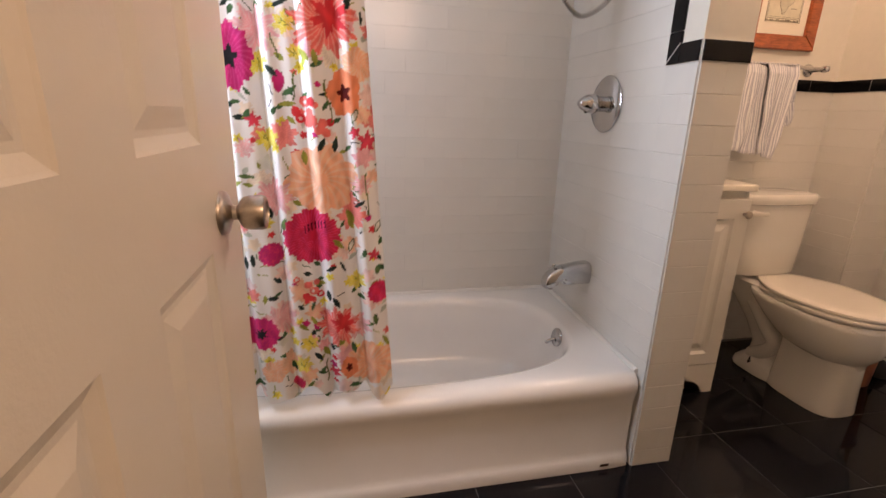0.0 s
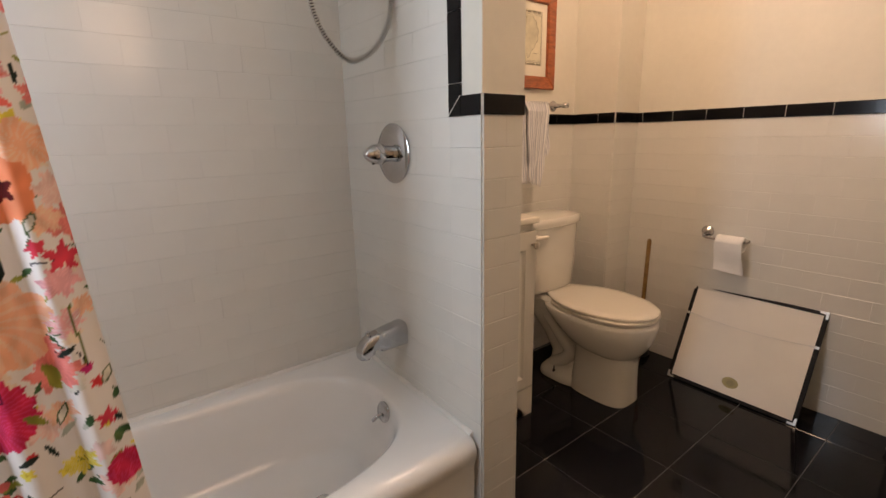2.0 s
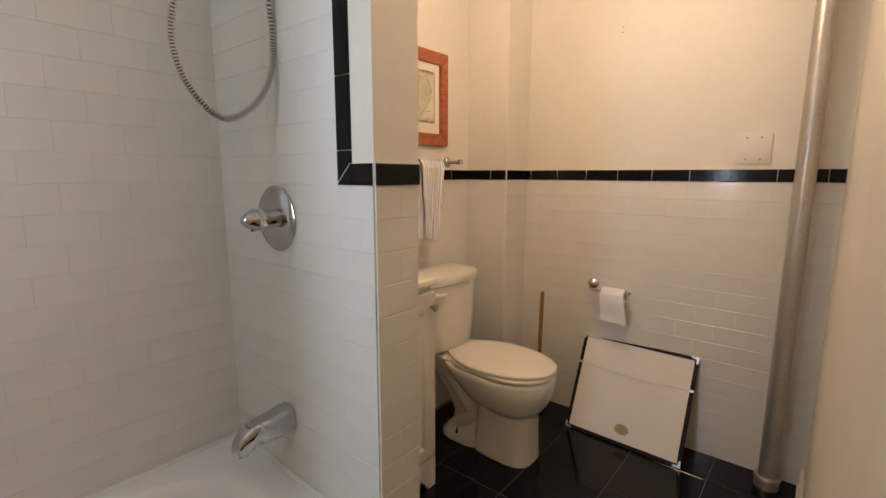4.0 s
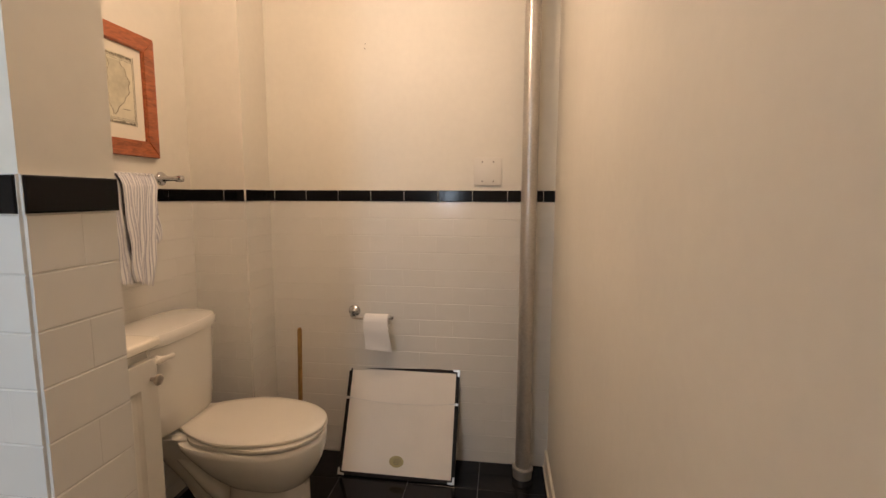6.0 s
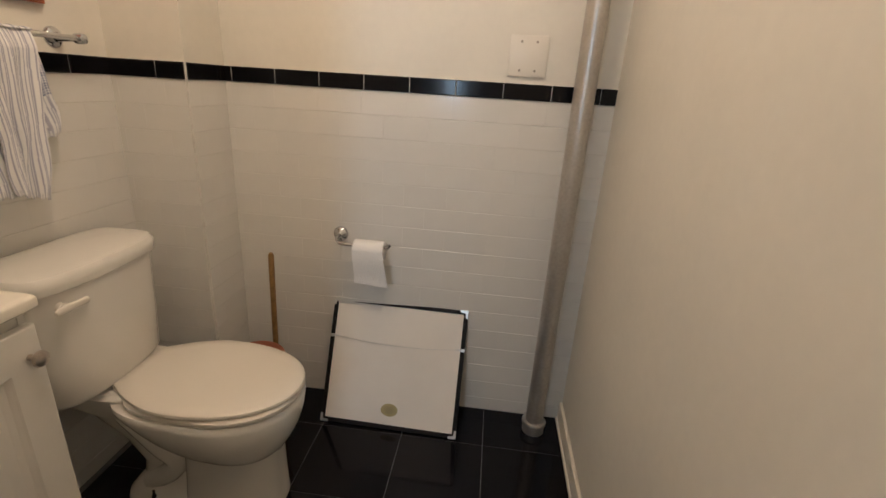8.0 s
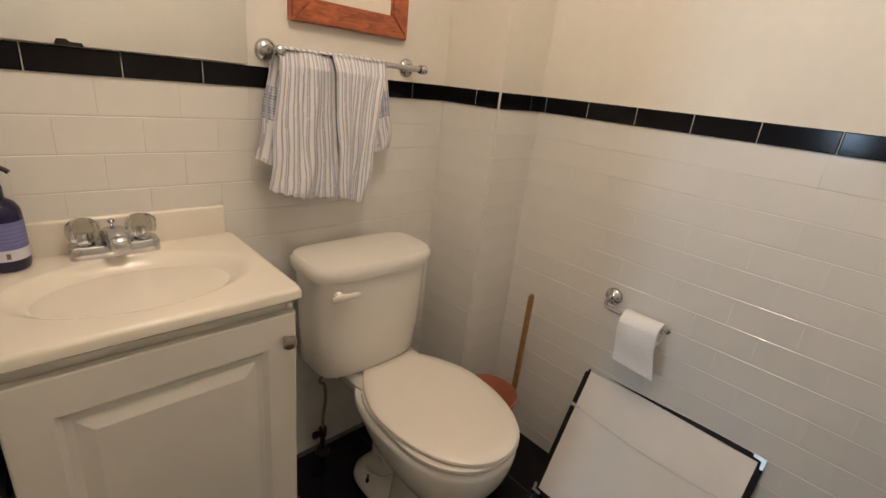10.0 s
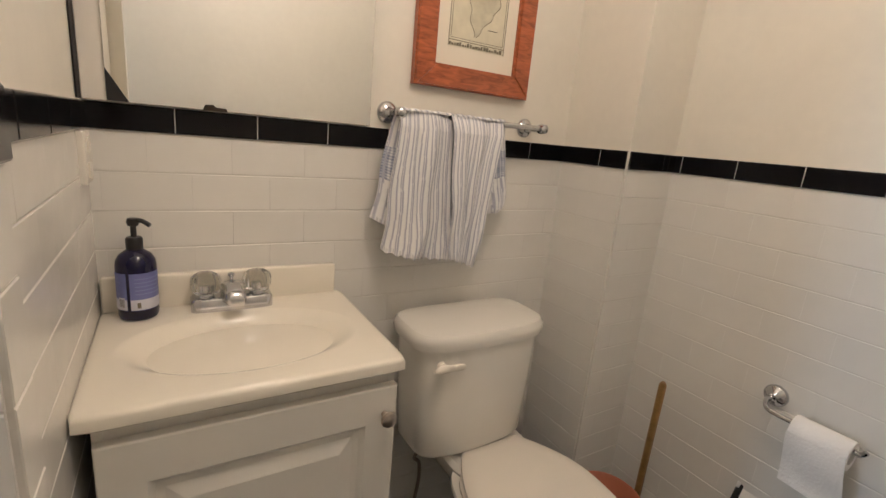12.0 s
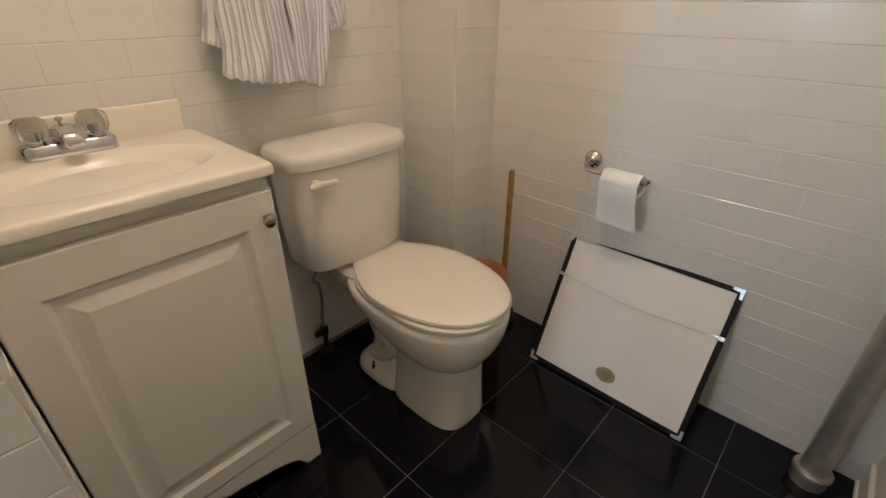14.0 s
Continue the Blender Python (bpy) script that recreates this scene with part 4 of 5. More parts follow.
# ---- framed map ----
def framed_map():
    f = thing("framed_map", (1.416, 1.56, 1.39), "antique map in a cream mat and cherry wood frame", "picture")
    w, h, b, d = 0.181, 0.436, 0.057, 0.024

    def rail(p):
        bm = bmesh.new()
        loft(bm, [[(x, y, z) for x, z in p] for y in (-0.002, -d)])
        es = [e for e in bm.edges if all(abs(v.co.y + d) < 1e-6 for v in e.verts)]
        bmesh.ops.bevel(bm, geom=es, offset=0.004, segments=2, affect="EDGES")
        part("rail", bm, CHERRY, f)

    o, i = ((-w, 0), (w, 0), (w, h), (-w, h)), ((-w + b, b), (w - b, b), (w - b, h - b), (-w + b, h - b))
    for k in range(4):
        j = (k + 1) % 4
        rail((o[k], o[j], i[j], i[k]))
    bm = bmesh.new()
    box(bm, -w + b - 0.004, w - b + 0.004, -0.011, -0.006, b - 0.004, h - b + 0.004)
    part("mat", bm, MATB, f, "cream mat board")
    x0, x1, z0, z1 = -0.088, 0.088, 0.105, 0.345
    bm = bmesh.new()
    box(bm, x0, x1, -0.0122, -0.0112, z0, z1)
    sheet = part("map_sheet", bm, PAPER, f, "yellowed engraved map")
    bm = bmesh.new()
    for q in ((x0, x1, z0 + 0.014, z0 + 0.0155), (x0, x1, z1 - 0.0155, z1 - 0.014), (x0, x0 + 0.0015, z0, z1), (x1 - 0.0015, x1, z0, z1), (x0 + 0.006, x0 + 0.007, z0 + 0.02, z1 - 0.02), (x1 - 0.007, x1 - 0.006, z0 + 0.02, z1 - 0.02),
              (x0 + 0.006, x1 - 0.006, z0 + 0.02, z0 + 0.021), (x0 + 0.006, x1 - 0.006, z1 - 0.021, z1 - 0.02), (0.03, 0.06, 0.158, 0.16)):
        box(bm, q[0], q[1], -0.0128, -0.0122, q[2], q[3])
    rng = random.Random(3)
    x = x0 + 0.003
    while x < x1 - 0.006:
        wd = rng.uniform(0.003, 0.008)
        for zz in (z0 + 0.002, z1 - 0.012):
            box(bm, x, x + wd, -0.0128, -0.0122, zz, zz + rng.uniform(0.005, 0.010))
        x += wd + rng.uniform(0.001, 0.003)
    part("border", bm, INK, sheet)
    # the continent: a coast narrowing to the south, with inked edge and ragged side
    bm = bmesh.new()
    left, right = [], []
    for k in range(26):
        s = k / 25
        z = 0.135 + 0.185 * s
        l = -0.012 - 0.02 * math.sin(min(s * 1.3, 1) * 2.6) + 0.004 * math.sin(s * 23)
        r = -0.006 + 0.07 * math.sin(min(s * 1.05, 1) * 2.5) ** 1.2 + 0.004 * math.sin(s * 31)
        left.append((l, z))
        right.append((max(r, l + 0.004), z))
    a = [bm.verts.new((x, -0.0126, z)) for x, z in left]
    b2 = [bm.verts.new((x, -0.0126, z)) for x, z in right]
    for k in range(25):
        bm.faces.new((a[k], a[k + 1], b2[k + 1], b2[k]))
    part("land", bm, INKSOFT, sheet)
    bm = bmesh.new()
    for line in (left, right):
        tube(bm, [Vector((x, -0.0128, z)) for x, z in line], 0.0007, 5)
    part("coast", bm, INK, sheet)


framed_map()


# ---- towel bar and towel ----
def towel_bar():
    t = thing("towel_bar", (1.398, 1.56, 1.314), "polished chrome towel bar with round posts", "towel bar")
    for s in (-1, 1):
        bm = bmesh.new()
        m = Matrix.Translation((s * 0.220, 0, 0)) @ Matrix.Rotation(radians(90), 4, "X")
        lathe(bm, [(0.027, 0), (0.027, 0.004), (0.022, 0.010), (0.013, 0.014), (0.010, 0.022), (0.009, 0.062), (0.0125, 0.068), (0.0135, 0.080), (0.012, 0.092), (0.006, 0.097)], m, 28)
        part("post", bm, CHROME, t, smooth=True)
    bm = bmesh.new()
    tube(bm, [Vector((-0.220, -0.080, 0)), Vector((0.220, -0.080, 0))], 0.007, 16)
    part("bar", bm, CHROME, t, smooth=True)


towel_bar()


def towel():
    root = thing("hand_towel", (1.34, 1.48, 1.312), "white cotton towel with thin blue stripes over bar", "towel")

    def sheet(name, x_top, x_low, z_low, y_off, waves, seed, check, split=None, count=21):
        nu, nv = 150, 130
        u = np.linspace(0, 1, nu)[None, :].repeat(nv, 0)
        v = np.linspace(0, 1, nv)[:, None].repeat(nu, 1)
        lo = np.interp(u, np.linspace(0, 1, len(z_low)), z_low) + 0.003 * np.sin(u * 60 + seed)
        z = 0.010 + (lo - 0.010) * v
        xt = x_top[0] + (x_top[1] - x_top[0]) * u
        xb = x_low[0] + (x_low[1] - x_low[0]) * u
        e = v ** 0.85
        x = xt + (xb - xt) * e
        y = y_off * np.minimum(v * 9, 1) ** 0.5 + (0.3 + 0.7 * v) * 0.014 * np.sin(u * waves + seed + v * 1.2) + 0.004 * v * np.sin(u * waves * 2.3 + 2 * v)
        y += 0.004 * np.sin(v * 14 + u * 11 + seed) * v
        # soft creases running down from the bar
        for k, (at_u, lean, deep) in enumerate(((0.30, 0.18, 0.010), (0.62, -0.12, -0.008), (0.84, 0.05, 0.006))):
            y += deep * np.exp(-((u - at_u - lean * v) / 0.07) ** 2) * np.sin(np.pi * np.clip(v * 1.1, 0, 1)) ** 0.7
        x = x + 0.004 * np.sin(v * 9 + seed) * v
        if split == "left":
            y += 0.015 * np.clip((u - 0.86) / 0.14, 0, 1) ** 1.5
        elif split == "right":
            y -= 0.007 * np.clip((0.25 - u) / 0.25, 0, 1)
        elif split is not None:
            gap = np.exp(-((u - split) / 0.018) ** 2)
            y += 0.022 * gap * np.sign(-y_off)
        # the stripes run down the cloth, spaced on its own width
        s = u * count + 0.10 * np.sin(v * 7 + seed)
        stripe = (np.abs((s % 1) - 0.5) < 0.14) | (np.abs(((s + 0.33) % 2) - 0.5) < 0.09)
        col = np.empty((nv, nu, 3))
        col[:] = (0.84, 0.83, 0.82)
        col[stripe] = (0.46, 0.46, 0.53)
        if check:
            band = (v > check[0]) & (v < check[1])
            rows, cols = (v * 40 % 1) < 0.5, (u * 34 % 1) < 0.5
            col[band & (rows | cols)] = (0.50, 0.52, 0.60)
            col[band & rows & cols] = (0.24, 0.27, 0.37)
        hem = v > 0.965
        col[hem & ((u * 90 % 1) < 0.4)] = (0.55, 0.54, 0.54)
        verts = np.stack([x, y, z], -1).reshape(-1, 3)
        idx = np.arange(nu * nv).reshape(nv, nu)
        faces = np.stack([idx[:-1, :-1], idx[:-1, 1:], idx[1:, 1:], idx[1:, :-1]], -1).reshape(-1, 4)
        me = bpy.data.meshes.new(name)
        me.from_pydata(verts.tolist(), [], faces.tolist())
        at = me.color_attributes.new("print", "FLOAT_COLOR", "POINT")
        at.data.foreach_set("color", np.concatenate([col.reshape(-1, 3), np.ones((nu * nv, 1))], 1).ravel())
        ob = mesh_part(name, me, COTTON, root, smooth=True)
        so = ob.modifiers.new("thickness", "SOLIDIFY")
        so.thickness = 0.002

    sheet("front_left_fold", (-0.166, -0.020), (-0.196, 0.004), (-0.328, -0.345, -0.355, -0.360), -0.021, 9, 0.4, None, "left", 14)
    sheet("front_right_fold", (-0.032, 0.130), (-0.010, 0.070), (-0.350, -0.366, -0.378), -0.027, 8, 2.0, None, "right", 14)
    sheet("back_fold", (-0.168, 0.150), (-0.212, 0.200), (-0.256, -0.275, -0.30, -0.30, -0.245, -0.225), 0.016, 24, 1.1, (0.33, 0.62), None, 26)
    # the cloth's turn over the bar
    bm = bmesh.new()
    n = 60
    for k in range(9):
        a = math.pi * k / 8
        for i in range(n):
            s = i / (n - 1)
            bm.verts.new((-0.166 + 0.300 * s, -0.010 * math.cos(a) * 1.6, 0.008 + 0.006 * math.sin(a) + 0.0012 * math.sin(s * 60)))
    bm.verts.ensure_lookup_table()
    for k in range(8):
        for i in range(n - 1):
            bm.faces.new((bm.verts[k * n + i], bm.verts[k * n + i + 1], bm.verts[(k + 1) * n + i + 1], bm.verts[(k + 1) * n + i]))
    me = bpy.data.meshes.new("top_fold")
    bm.to_mesh(me)
    bm.free()
    at = me.color_attributes.new("print", "FLOAT_COLOR", "POINT")
    vals = []
    for q in me.vertices:
        dark = (q.co.x * 68) % 1 < 0.3
        vals += [0.36, 0.37, 0.42, 1] if dark else [0.78, 0.77, 0.76, 1]
    at.data.foreach_set("color", vals)
    mesh_part("top_fold", me, COTTON, root, smooth=True)


towel()


# ---- toilet paper ----
def paper_holder():
    p = thing("paper_holder", (2.0, 0.908, 0.712), "chrome single post toilet paper holder", "paper holder")
    bm = bmesh.new()
    lathe(bm, [(0.028, 0.004), (0.028, 0.009), (0.024, 0.015), (0.014, 0.019), (0.008, 0.026)], Matrix.Rotation(radians(-90), 4, "Y"), 32)
    part("rosette", bm, CHROME, p, smooth=True)
    bm = bmesh.new()
    tube(bm, smooth_path([(-0.012, 0, 0), (-0.042, 0.004, -0.006), (-0.064, -0.008, -0.014), (-0.07, -0.032, -0.016), (-0.07, -0.09, -0.016), (-0.07, -0.195, -0.016)]), 0.006)
    tube(bm, smooth_path([(-0.07, -0.188, -0.016), (-0.07, -0.196, -0.012), (-0.07, -0.2, -0.004)]), 0.0055)
    part("arm", bm, CHROME, p, smooth=True)


paper_holder()


def paper_roll():
    r = thing("toilet_roll", (1.93, 0.782, 0.684), "white toilet paper roll with a sheet hanging", "toilet paper")
    bm = bmesh.new()
    m = Matrix.Translation((0, -0.055, 0)) @ Matrix.Rotation(radians(-90), 4, "X")
    lathe(bm, [(0.020, 0), (0.032, 0.0), (0.034, 0.003), (0.034, 0.107), (0.032, 0.11), (0.020, 0.11), (0.020, 0.0)], m, 40, cap=False)
    part("roll", bm, TISSUE, r, smooth=True)
    bm = bmesh.new()
    rows, cols = 22, 8
    for k in range(rows):
        s = k / (rows - 1)
        for i in range(cols):
            q = i / (cols - 1)
            bm.verts.new((-0.035 + 0.010 * s - 0.004 * math.sin(s * 5 + q), -0.055 + 0.11 * q - 0.012 * s * (1 - 2 * q) * 0.6 - 0.012 * s, 0.005 - 0.135 * s + 0.010 * s * (q - 0.5)))
    bm.verts.ensure_lookup_table()
    for k in range(rows - 1):
        for i in range(cols - 1):
            bm.faces.new((bm.verts[k * cols + i], bm.verts[k * cols + i + 1], bm.verts[(k + 1) * cols + i + 1], bm.verts[(k + 1) * cols + i]))
    part("loose_sheet", bm, TISSUE, r, smooth=True)


paper_roll()


# ---- leaning frame ----
def leaning_frame():
    ang = math.degrees(math.atan2(0.186, 0.42))
    f = thing("leaning_picture", (1.806, 0.677, 0.004), "black framed picture leaning backwards, paper backing outward", "picture frame")
    f.rotation_euler = (0, radians(ang), radians(-1.0))
    w, h, b, d = 0.265, 0.483, 0.016, 0.018
    for q in ((-w, w, 0, b), (-w, w, h - b, h), (-w, -w + b, b, h - b), (w - b, w, b, h - b)):
        bm = bmesh.new()
        box(bm, 0, d, q[0], q[1], q[2], q[3], 0.002)
        part("rail", bm, BLACKF, f)
    bm = bmesh.new()
    box(bm, 0.004, 0.01, -w + b, w - b, b, h - b)
    part("backing", bm, DUST, f, "white paper backing")
    for sy in (-1, 1):
        for z, s in ((0, 1), (h, -1)):
            bm = bmesh.new()
            y, e = sy * w, -sy
            pts = ((y - e * 0.0, z), (y + e * 0.030, z), (y + e * 0.030, z + s * 0.008), (y + e * 0.010, z + s * 0.010), (y + e * 0.008, z + s * 0.030), (y, z + s * 0.030))
            loft(bm, [[(x, a, c) for a, c in pts] for x in (-0.002, -0.0002)])
            part("corner_bracket", bm, STEEL, f)
    for sy in (-1, 1):
        bm = bmesh.new()
        y = sy * (w - 0.007)
        box(bm, -0.003, 0.001, y - 0.008, y + 0.008, 0.325, 0.337, 0.001)
        box(bm, -0.002, 0.001, y - sy * 0.008, y - sy * 0.026, 0.328, 0.334, 0.001)
        part("hanger", bm, STEEL, f)
    bm = bmesh.new()
    tube(bm, [Vector((-0.003, -w + 0.03 + (2 * w - 0.06) * k / 24, 0.331 - 0.014 * (1 - (k / 12 - 1) ** 2))) for k in range(25)], 0.0009, 6)
    part("wire", bm, STEEL, f)
    bm = bmesh.new()
    loft(bm, [[(x, p[0], p[1]) for p in rounded(0.0, 0.072, 0.033, 0.024, 2, 0, 40)] for x in (0.0025, 0.004)])
    st = part("sticker", bm, BRASS, f, "oval gold foil sticker")
    bm = bmesh.new()
    for k in range(4):
        hw = 0.018 - 0.004 * abs(k - 1.5)
        box(bm, 0.0019, 0.0025, -hw, hw, 0.060 + 0.007 * k, 0.0625 + 0.007 * k)
    part("sticker_print", bm, INK, st)


leaning_frame()

# ---- bin and plunger ----
bin_ = thing("waste_bin", (1.757, 1.155, 0), "small terracotta plastic waste bin behind the toilet", "waste bin")
bm = bmesh.new()
lathe(bm, [(0.0, 0.004), (0.074, 0.004), (0.078, 0.0), (0.080, 0.008), (0.098, 0.288), (0.103, 0.292), (0.1035, 0.298), (0.100, 0.301), (0.096, 0.296), (0.077, 0.010), (0.0, 0.009)], None, 48, cap=False)
part("bucket", bm, TERRA, bin_, smooth=True)

pl = thing("plunger", (1.932, 1.166, 0), "plunger with wooden handle and black rubber cup", "plunger")
bm = bmesh.new()
lathe(bm, [(0.054, 0), (0.058, 0.004), (0.056, 0.02), (0.048, 0.045), (0.034, 0.064), (0.016, 0.074), (0.014, 0.10), (0.012, 0.102)], None, 32)
part("cup", bm, RUBBER, pl, smooth=True)
bm = bmesh.new()
a, b = Vector((0, 0, 0.08)), Vector((-0.057, -0.038, 0.655))
tube(bm, [a, a.lerp(b, 0.3), a.lerp(b, 0.7), a.lerp(b, 0.985), b], lambda i: (0.0105, 0.0105, 0.0105, 0.0105, 0.006)[i], 16)
part("handle", bm, STICK, pl, smooth=True)

# ---- riser pipe ----
rp = thing("riser_pipe", (1.915, 0.116, 0), "silver painted heating riser pipe beside the wall", "pipe")
bm = bmesh.new()
lathe(bm, [(0.033, 0.0), (0.033, H)], None, 32)
part("pipe", bm, PIPEP, rp, smooth=True)
bm = bmesh.new()
lathe(bm, [(0.042, 0.0), (0.042, 0.034), (0.046, 0.036), (0.0465, 0.044), (0.043, 0.049), (0.034, 0.050)], None, 32)
part("collar", bm, PIPEP, rp, smooth=True)

# ---- small fittings ----
bp = thing("blank_plate", (2.0, 0.292, 1.357), "white painted blank double electrical cover plate", "cover plate")
bm = bmesh.new()
box(bm, -0.011, 0, -0.059, 0.059, -0.060, 0.060, 0.002, 2)
part("plate", bm, PLASTICW, bp, smooth=True)
for sy in (-0.024, 0.024):
    for sz in (-0.042, 0.042):
        bm = bmesh.new()
        lathe(bm, [(0.004, 0), (0.004, 0.012), (0.002, 0.0125)], Matrix.Translation((0, sy, sz)) @ Matrix.Rotation(radians(-90), 4, "Y"), 12)
        part("screw", bm, SCREW, bp)

ot = thing("outlet_cover", (PX, 1.495, 1.178), "white plastic outlet cover on the tiled partition", "outlet")
bm = bmesh.new()
box(bm, -0.004, 0.012, -0.036, 0.036, -0.046, 0.046, 0.003)
part("plate", bm, PLASTICW, ot)
for sz in (-0.022, 0.022):
    bm = bmesh.new()
    box(bm, 0.0115, 0.0145, -0.017, 0.017, sz - 0.014, sz + 0.014, 0.003)
    part("socket", bm, PLASTICW, ot)

wb = thing("wooden_plaque", (0.345, 0.0, 1.440), "brown moulded wooden plaque hung on plain wall", "plaque")
bm = bmesh.new()
box(bm, -0.04, 0.04, 0.001, 0.012, 0.0, 0.28, 0.003)
part("board", bm, WALNUT, wb)
bm = bmesh.new()
box(bm, -0.028, 0.028, 0.0125, 0.017, 0.012, 0.268, 0.003)
part("raised_field", bm, WALNUT, wb)

cl = thing("ceiling_lamp", (1.04, 0.72, H), "white glass flush ceiling lamp", "lamp")
bm = bmesh.new()
lathe(bm, [(0.075, 0.0), (0.075, -0.02), (0.06, -0.03)], None, 32)
part("canopy", bm, PLASTICW, cl, smooth=True)
sh = bmesh.new()
lathe(sh, [(0.058, -0.028), (0.10, -0.05), (0.128, -0.10)], None, 32, cap=False)
part("shade", sh, GLOW, cl, smooth=True)

bm = bmesh.new()
for k in range(2):
    lathe(bm, [(0.003, 0), (0.003, 0.0008)], Matrix.Translation((1.9995, 0.838 + 0.003 * k, 1.915 - 0.02 * k)) @ Matrix.Rotation(radians(-90), 4, "Y"), 8)
tagged(part("nail_hole", bm, SCREW), "two small nail holes in painted wall", "nail hole", kind="structure")

# ---- wall and floor tiles ----
meshes = {}


def tile_mesh(w, h, d, mat, edge):
    """A glazed tile in its own plane (width along x, height along z, face towards -y), with eased edges."""
    key = (round(w, 4), round(h, 4), mat.name)
    if key not in meshes:
        a, b, e = w / 2, h / 2, edge
        o = [(-a, 0, -b), (a, 0, -b), (a, 0, b), (-a, 0, b)]
        m = [(x, -d + e * 0.8, z) for x, _, z in o]
        ex = e if mat is not TILE else 0.0001
        f = [(x - math.copysign(ex, x), -d, z - math.copysign(e, z)) for x, _, z in o]
        faces = [(8, 9, 10, 11)]
        for i in range(4):
            j = (i + 1) % 4
            faces += [(i, j, 4 + j, 4 + i), (4 + i, 4 + j, 8 + j, 8 + i)]
        me = bpy.data.meshes.new("tile")
        me.from_pydata(o + m + f, [], faces)
        me.materials.append(mat)
        meshes[key] = me
    return meshes[key]


rng = random.Random(11)


def lay(parent, origin, yaw, width, z0, z1, mat=None, pitch=0.1544, course=0.0778, start=0.0, joint=0.0011, name="wall_tile", d=0.005, edge=0.001):
    """Running-bond tiles on a wall: origin is the lower left seen from the front, yaw turns the face from -y; courses count down from z1."""
    mat = mat or TILE
    rot = Matrix.Rotation(radians(yaw), 4, "Z")
    row, zt = 0, z1
    while zt > z0 + 0.004:
        zb = max(zt - course, z0)
        off = start + (pitch / 2 if row % 2 else 0)
        edges = [0.0]
        x = off % pitch
        while x < width - 0.012:
            if x > 0.012:
                edges.append(x)
            x += pitch
        edges.append(width)
        for a, b in zip(edges, edges[1:]):
            w, h = b - a - (joint if mat is BLACK else 0.0001), zt - zb - joint
            if w < 0.004 or h < 0.004:
                continue
            ob = new(name, tile_mesh(w, h, d, mat, edge))
            local = rot @ Vector(((a + b) / 2, 0, 0))
            tilt = Euler((radians(rng.uniform(-0.12, 0.12)), 0, radians(rng.uniform(-0.12, 0.12)))).to_matrix().to_4x4()
            ob.matrix_world = Matrix.Translation((origin[0] + local.x, origin[1] + local.y, (zt + zb) / 2)) @ rot @ tilt
            ob.parent = parent
        zt -= course
        row += 1


def grout_sheet(parent, origin, yaw, width, z0, z1):
    """The bed in which a wall's tiles lie."""
    rot = Matrix.Rotation(radians(yaw), 4, "Z")
    bm = bmesh.new()
    box(bm, 0, width, -0.0037, 0.002, z0, z1)
    bmesh.ops.transform(bm, verts=bm.verts, matrix=Matrix.Translation((origin[0], origin[1], 0)) @ rot)
    part("grout_bed", bm, GROUT, parent)


# (parent, lower left corner seen from the front, yaw, width, bottom, top)
B = 0.0
for parent, origin, yaw, width, z0, z1, start in (
        (wall_east, (2.0 + G, 1.312), -90, 1.312, B, T0, 0.018),
        (wall_north, (0.570, 1.56 + G), 0, 1.22, B, T0, 0.1),
        (chase, (1.79 + G, 1.56), -90, 0.244, B, T0, 0.02),
        (chase, (1.79 + G, 1.312 + G), 0, 0.206, B, T0, 0.06),
        (pier, (0.467 + G, 0.83 + G), 0, 0.137, B, T0, 0.077),
        (pier, (0.608, 0.834), 90, 0.046, B, T0, 0.0),
        (pier, (PX - G, 0.88), 90, 0.68, B, T0, 0.03),
        (pier, (0.467 + G, 0.955), -90, 0.121, B, T0, 0.0),
        (pier, (0.467 + G, 1.56), -90, 0.605, 0.33, 2.15, 0.06),
        (wall_north, (-1.05, 1.56 + G), 0, 1.525, 0.33, 2.15, 0.02)):
    grout_sheet(parent, origin, yaw, width, z0, z1)
    if z1 > T0:
        # courses line up with the wainscot below the black band
        k = math.ceil((z1 - T0) / 0.0778)
        lay(parent, origin, yaw, width, z0, T0 + 0.0778 * k, start=start, joint=0.0008, edge=0.0007)
    else:
        lay(parent, origin, yaw, width, z0, z1, start=start, joint=0.0016, edge=0.0013)

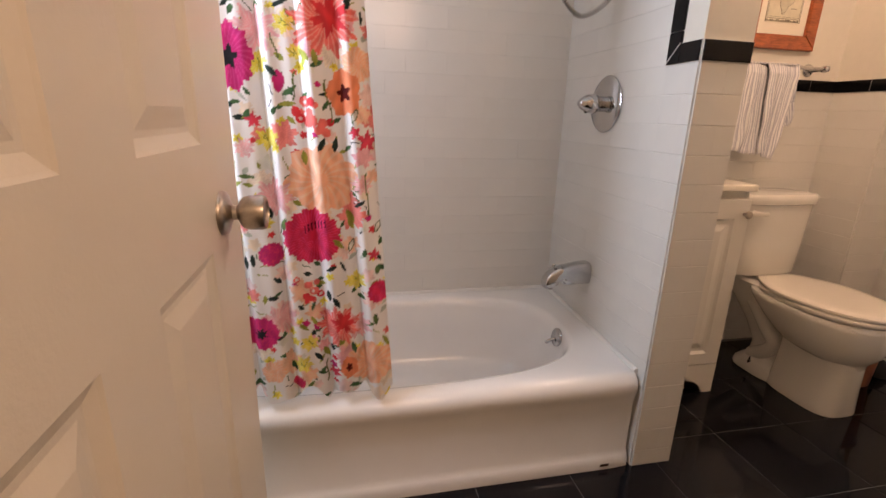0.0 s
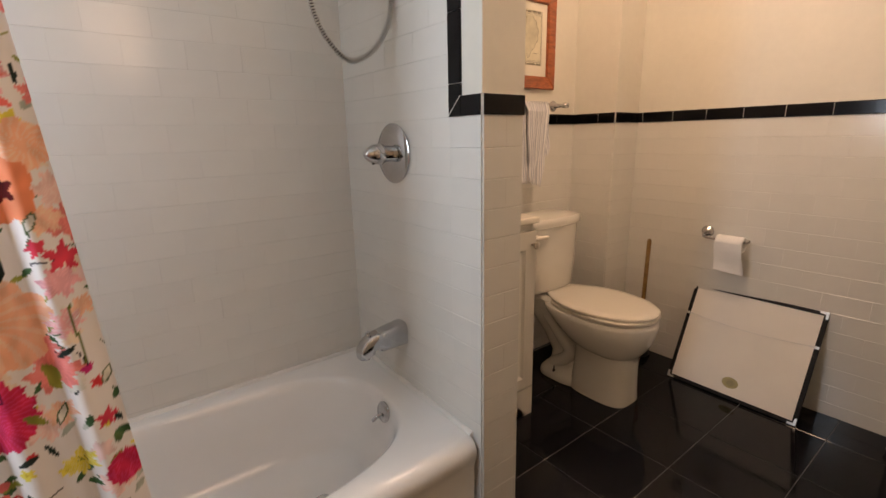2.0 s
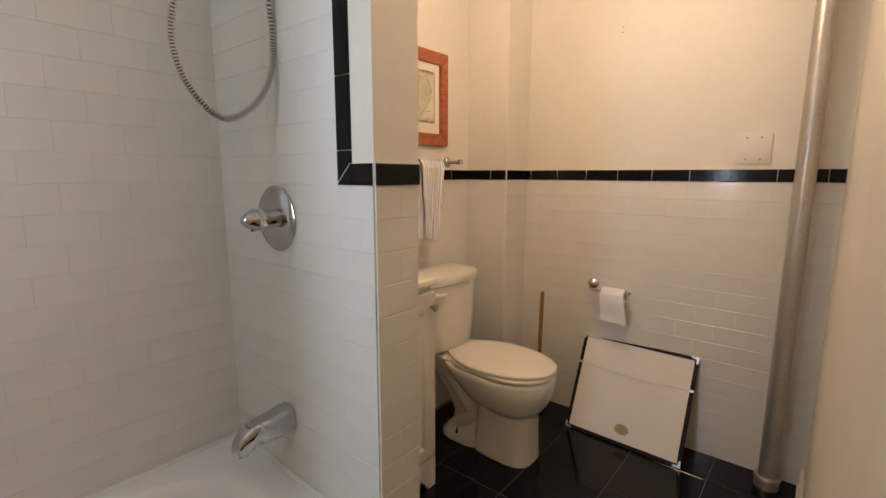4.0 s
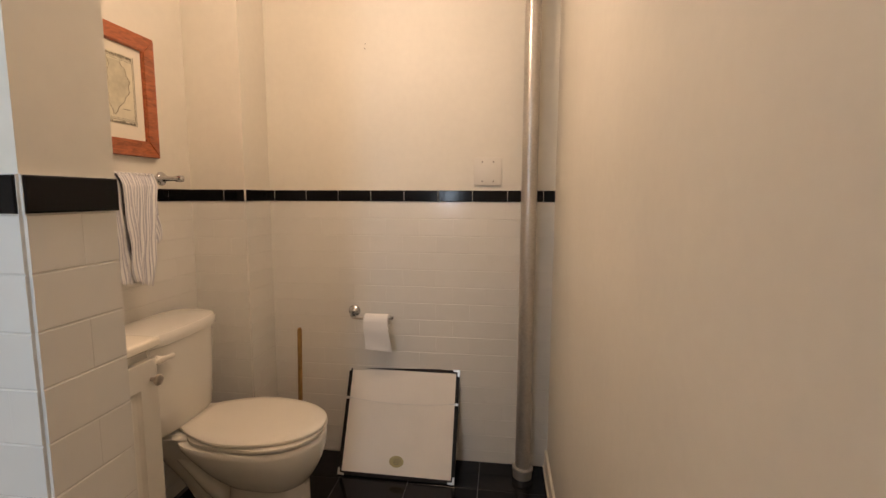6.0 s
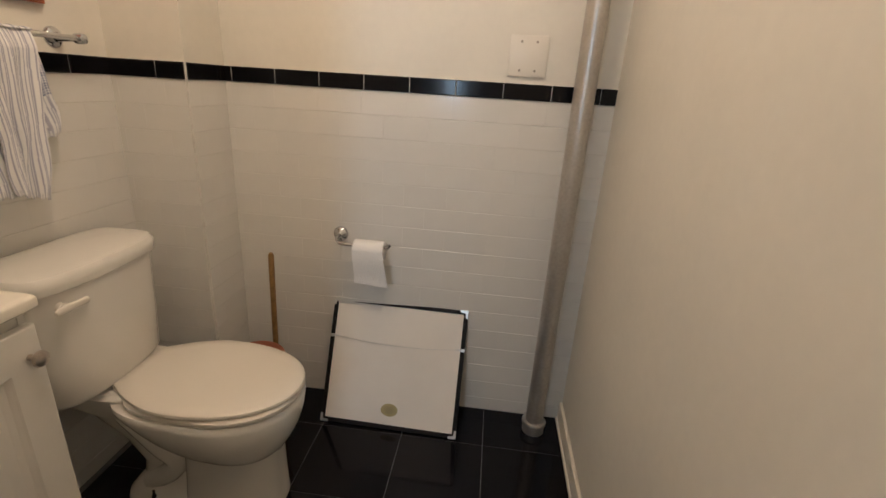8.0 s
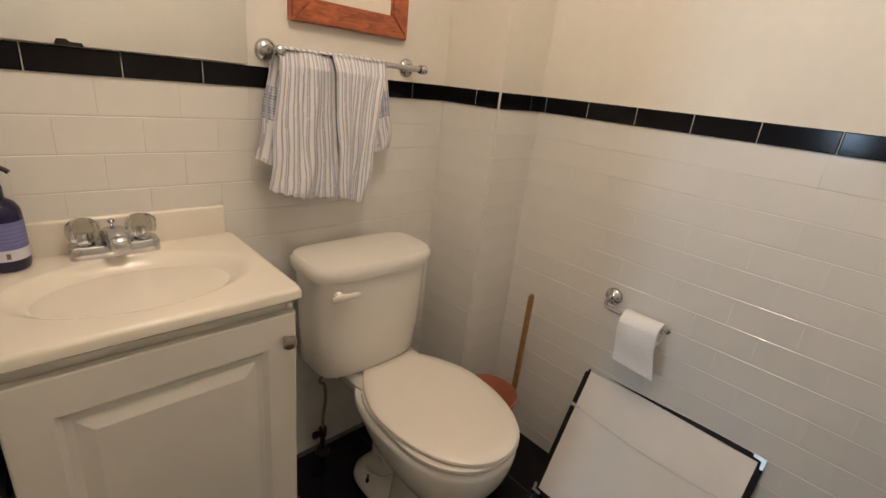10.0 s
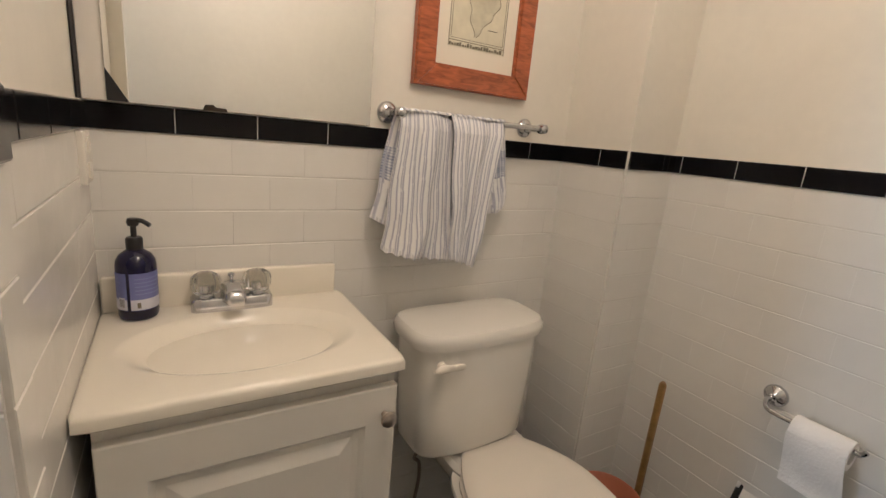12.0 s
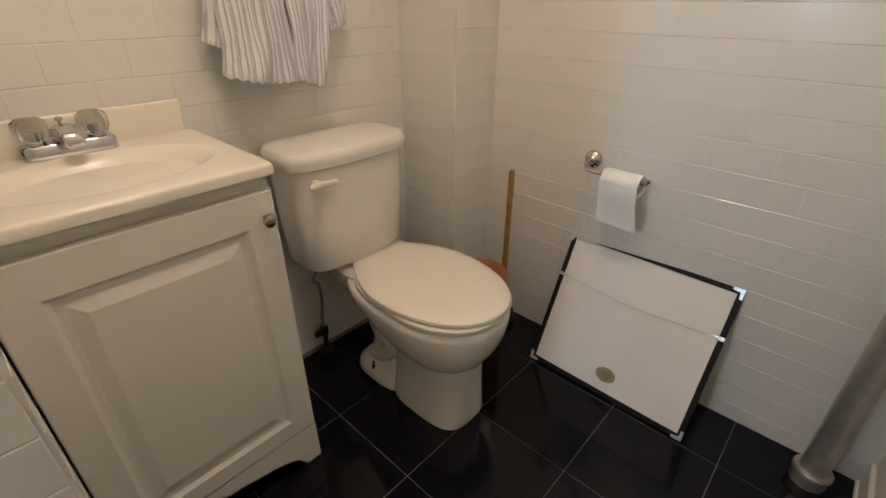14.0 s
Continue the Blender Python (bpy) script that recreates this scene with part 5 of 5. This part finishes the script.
# black band: one tile high, butt joints
for parent, origin, yaw, width, start in (
        (wall_east, (2.0, 1.312), -90, 1.312, 0.0268),
        (wall_north, (0.574, 1.56), 0, 1.216, 0.1475),
        (chase, (1.79, 1.56), -90, 0.248, 0.0),
        (chase, (1.79, 1.312), 0, 0.21, 0.0),
        (pier, (0.467, 0.83), 0, 0.145, 0.0),
        (pier, (0.612, 0.83), 90, 0.05, 0.0),
        (pier, (PX, 0.88), 90, 0.68, 0.05),
        (pier, (0.467, 0.905), -90, 0.075, 0.0)):
    lay(parent, origin, yaw, width, T0, T1, BLACK, course=T1 - T0, start=start, name="band_tile", d=0.0065, edge=0.002, joint=0.0022)
    grout_sheet(parent, origin, yaw, width, T0, T1)
# band turning up beside the tub, mitred at the corner
for k in range(6):
    z0 = T1 - 0.051 if k == 0 else 1.306 + 0.168 * (k - 1)
    z1 = 1.306 + 0.168 * k
    ob = new("band_tile", tile_mesh(0.05, z1 - z0 - 0.002, 0.0065, BLACK, 0.002))
    ob.matrix_world = Matrix.Translation((0.467 + 0.0005, 0.93, (z0 + z1) / 2)) @ Matrix.Rotation(radians(-90), 4, "Z")
    ob.parent = pier
bm = bmesh.new()
bmesh.ops.create_cube(bm, size=1)
bmesh.ops.transform(bm, verts=bm.verts, matrix=Matrix.Translation((0.4600, 0.93, T0 + 0.026)) @ Matrix.Rotation(radians(45), 4, "X") @ Matrix.Diagonal((0.0014, 0.0016, 0.07, 1)))
part("mitre_joint", bm, GROUT, pier)

# floor tiles on their grid
pitch = 0.308
for i in range(-6, 6):
    for j in range(-7, 5):
        xa, ya = 0.562 + pitch * i, 0.310 + pitch * j
        x0, x1, y0, y1 = max(xa, -1.15), min(xa + pitch, 2.0), max(ya, -1.5), min(ya + pitch, 1.56)
        if x1 - x0 < 0.02 or y1 - y0 < 0.02:
            continue
        ob = new("floor_tile", tile_mesh(x1 - x0 - 0.0023, y1 - y0 - 0.0023, 0.006, FLOORT, 0.0012))
        ob.matrix_world = Matrix.Translation(((x0 + x1) / 2, (y0 + y1) / 2, -0.006)) @ Matrix.Rotation(radians(-90), 4, "X") @ Euler((radians(rng.uniform(-0.1, 0.1)), 0, radians(rng.uniform(-0.1, 0.1)))).to_matrix().to_4x4()
        ob.parent = floor
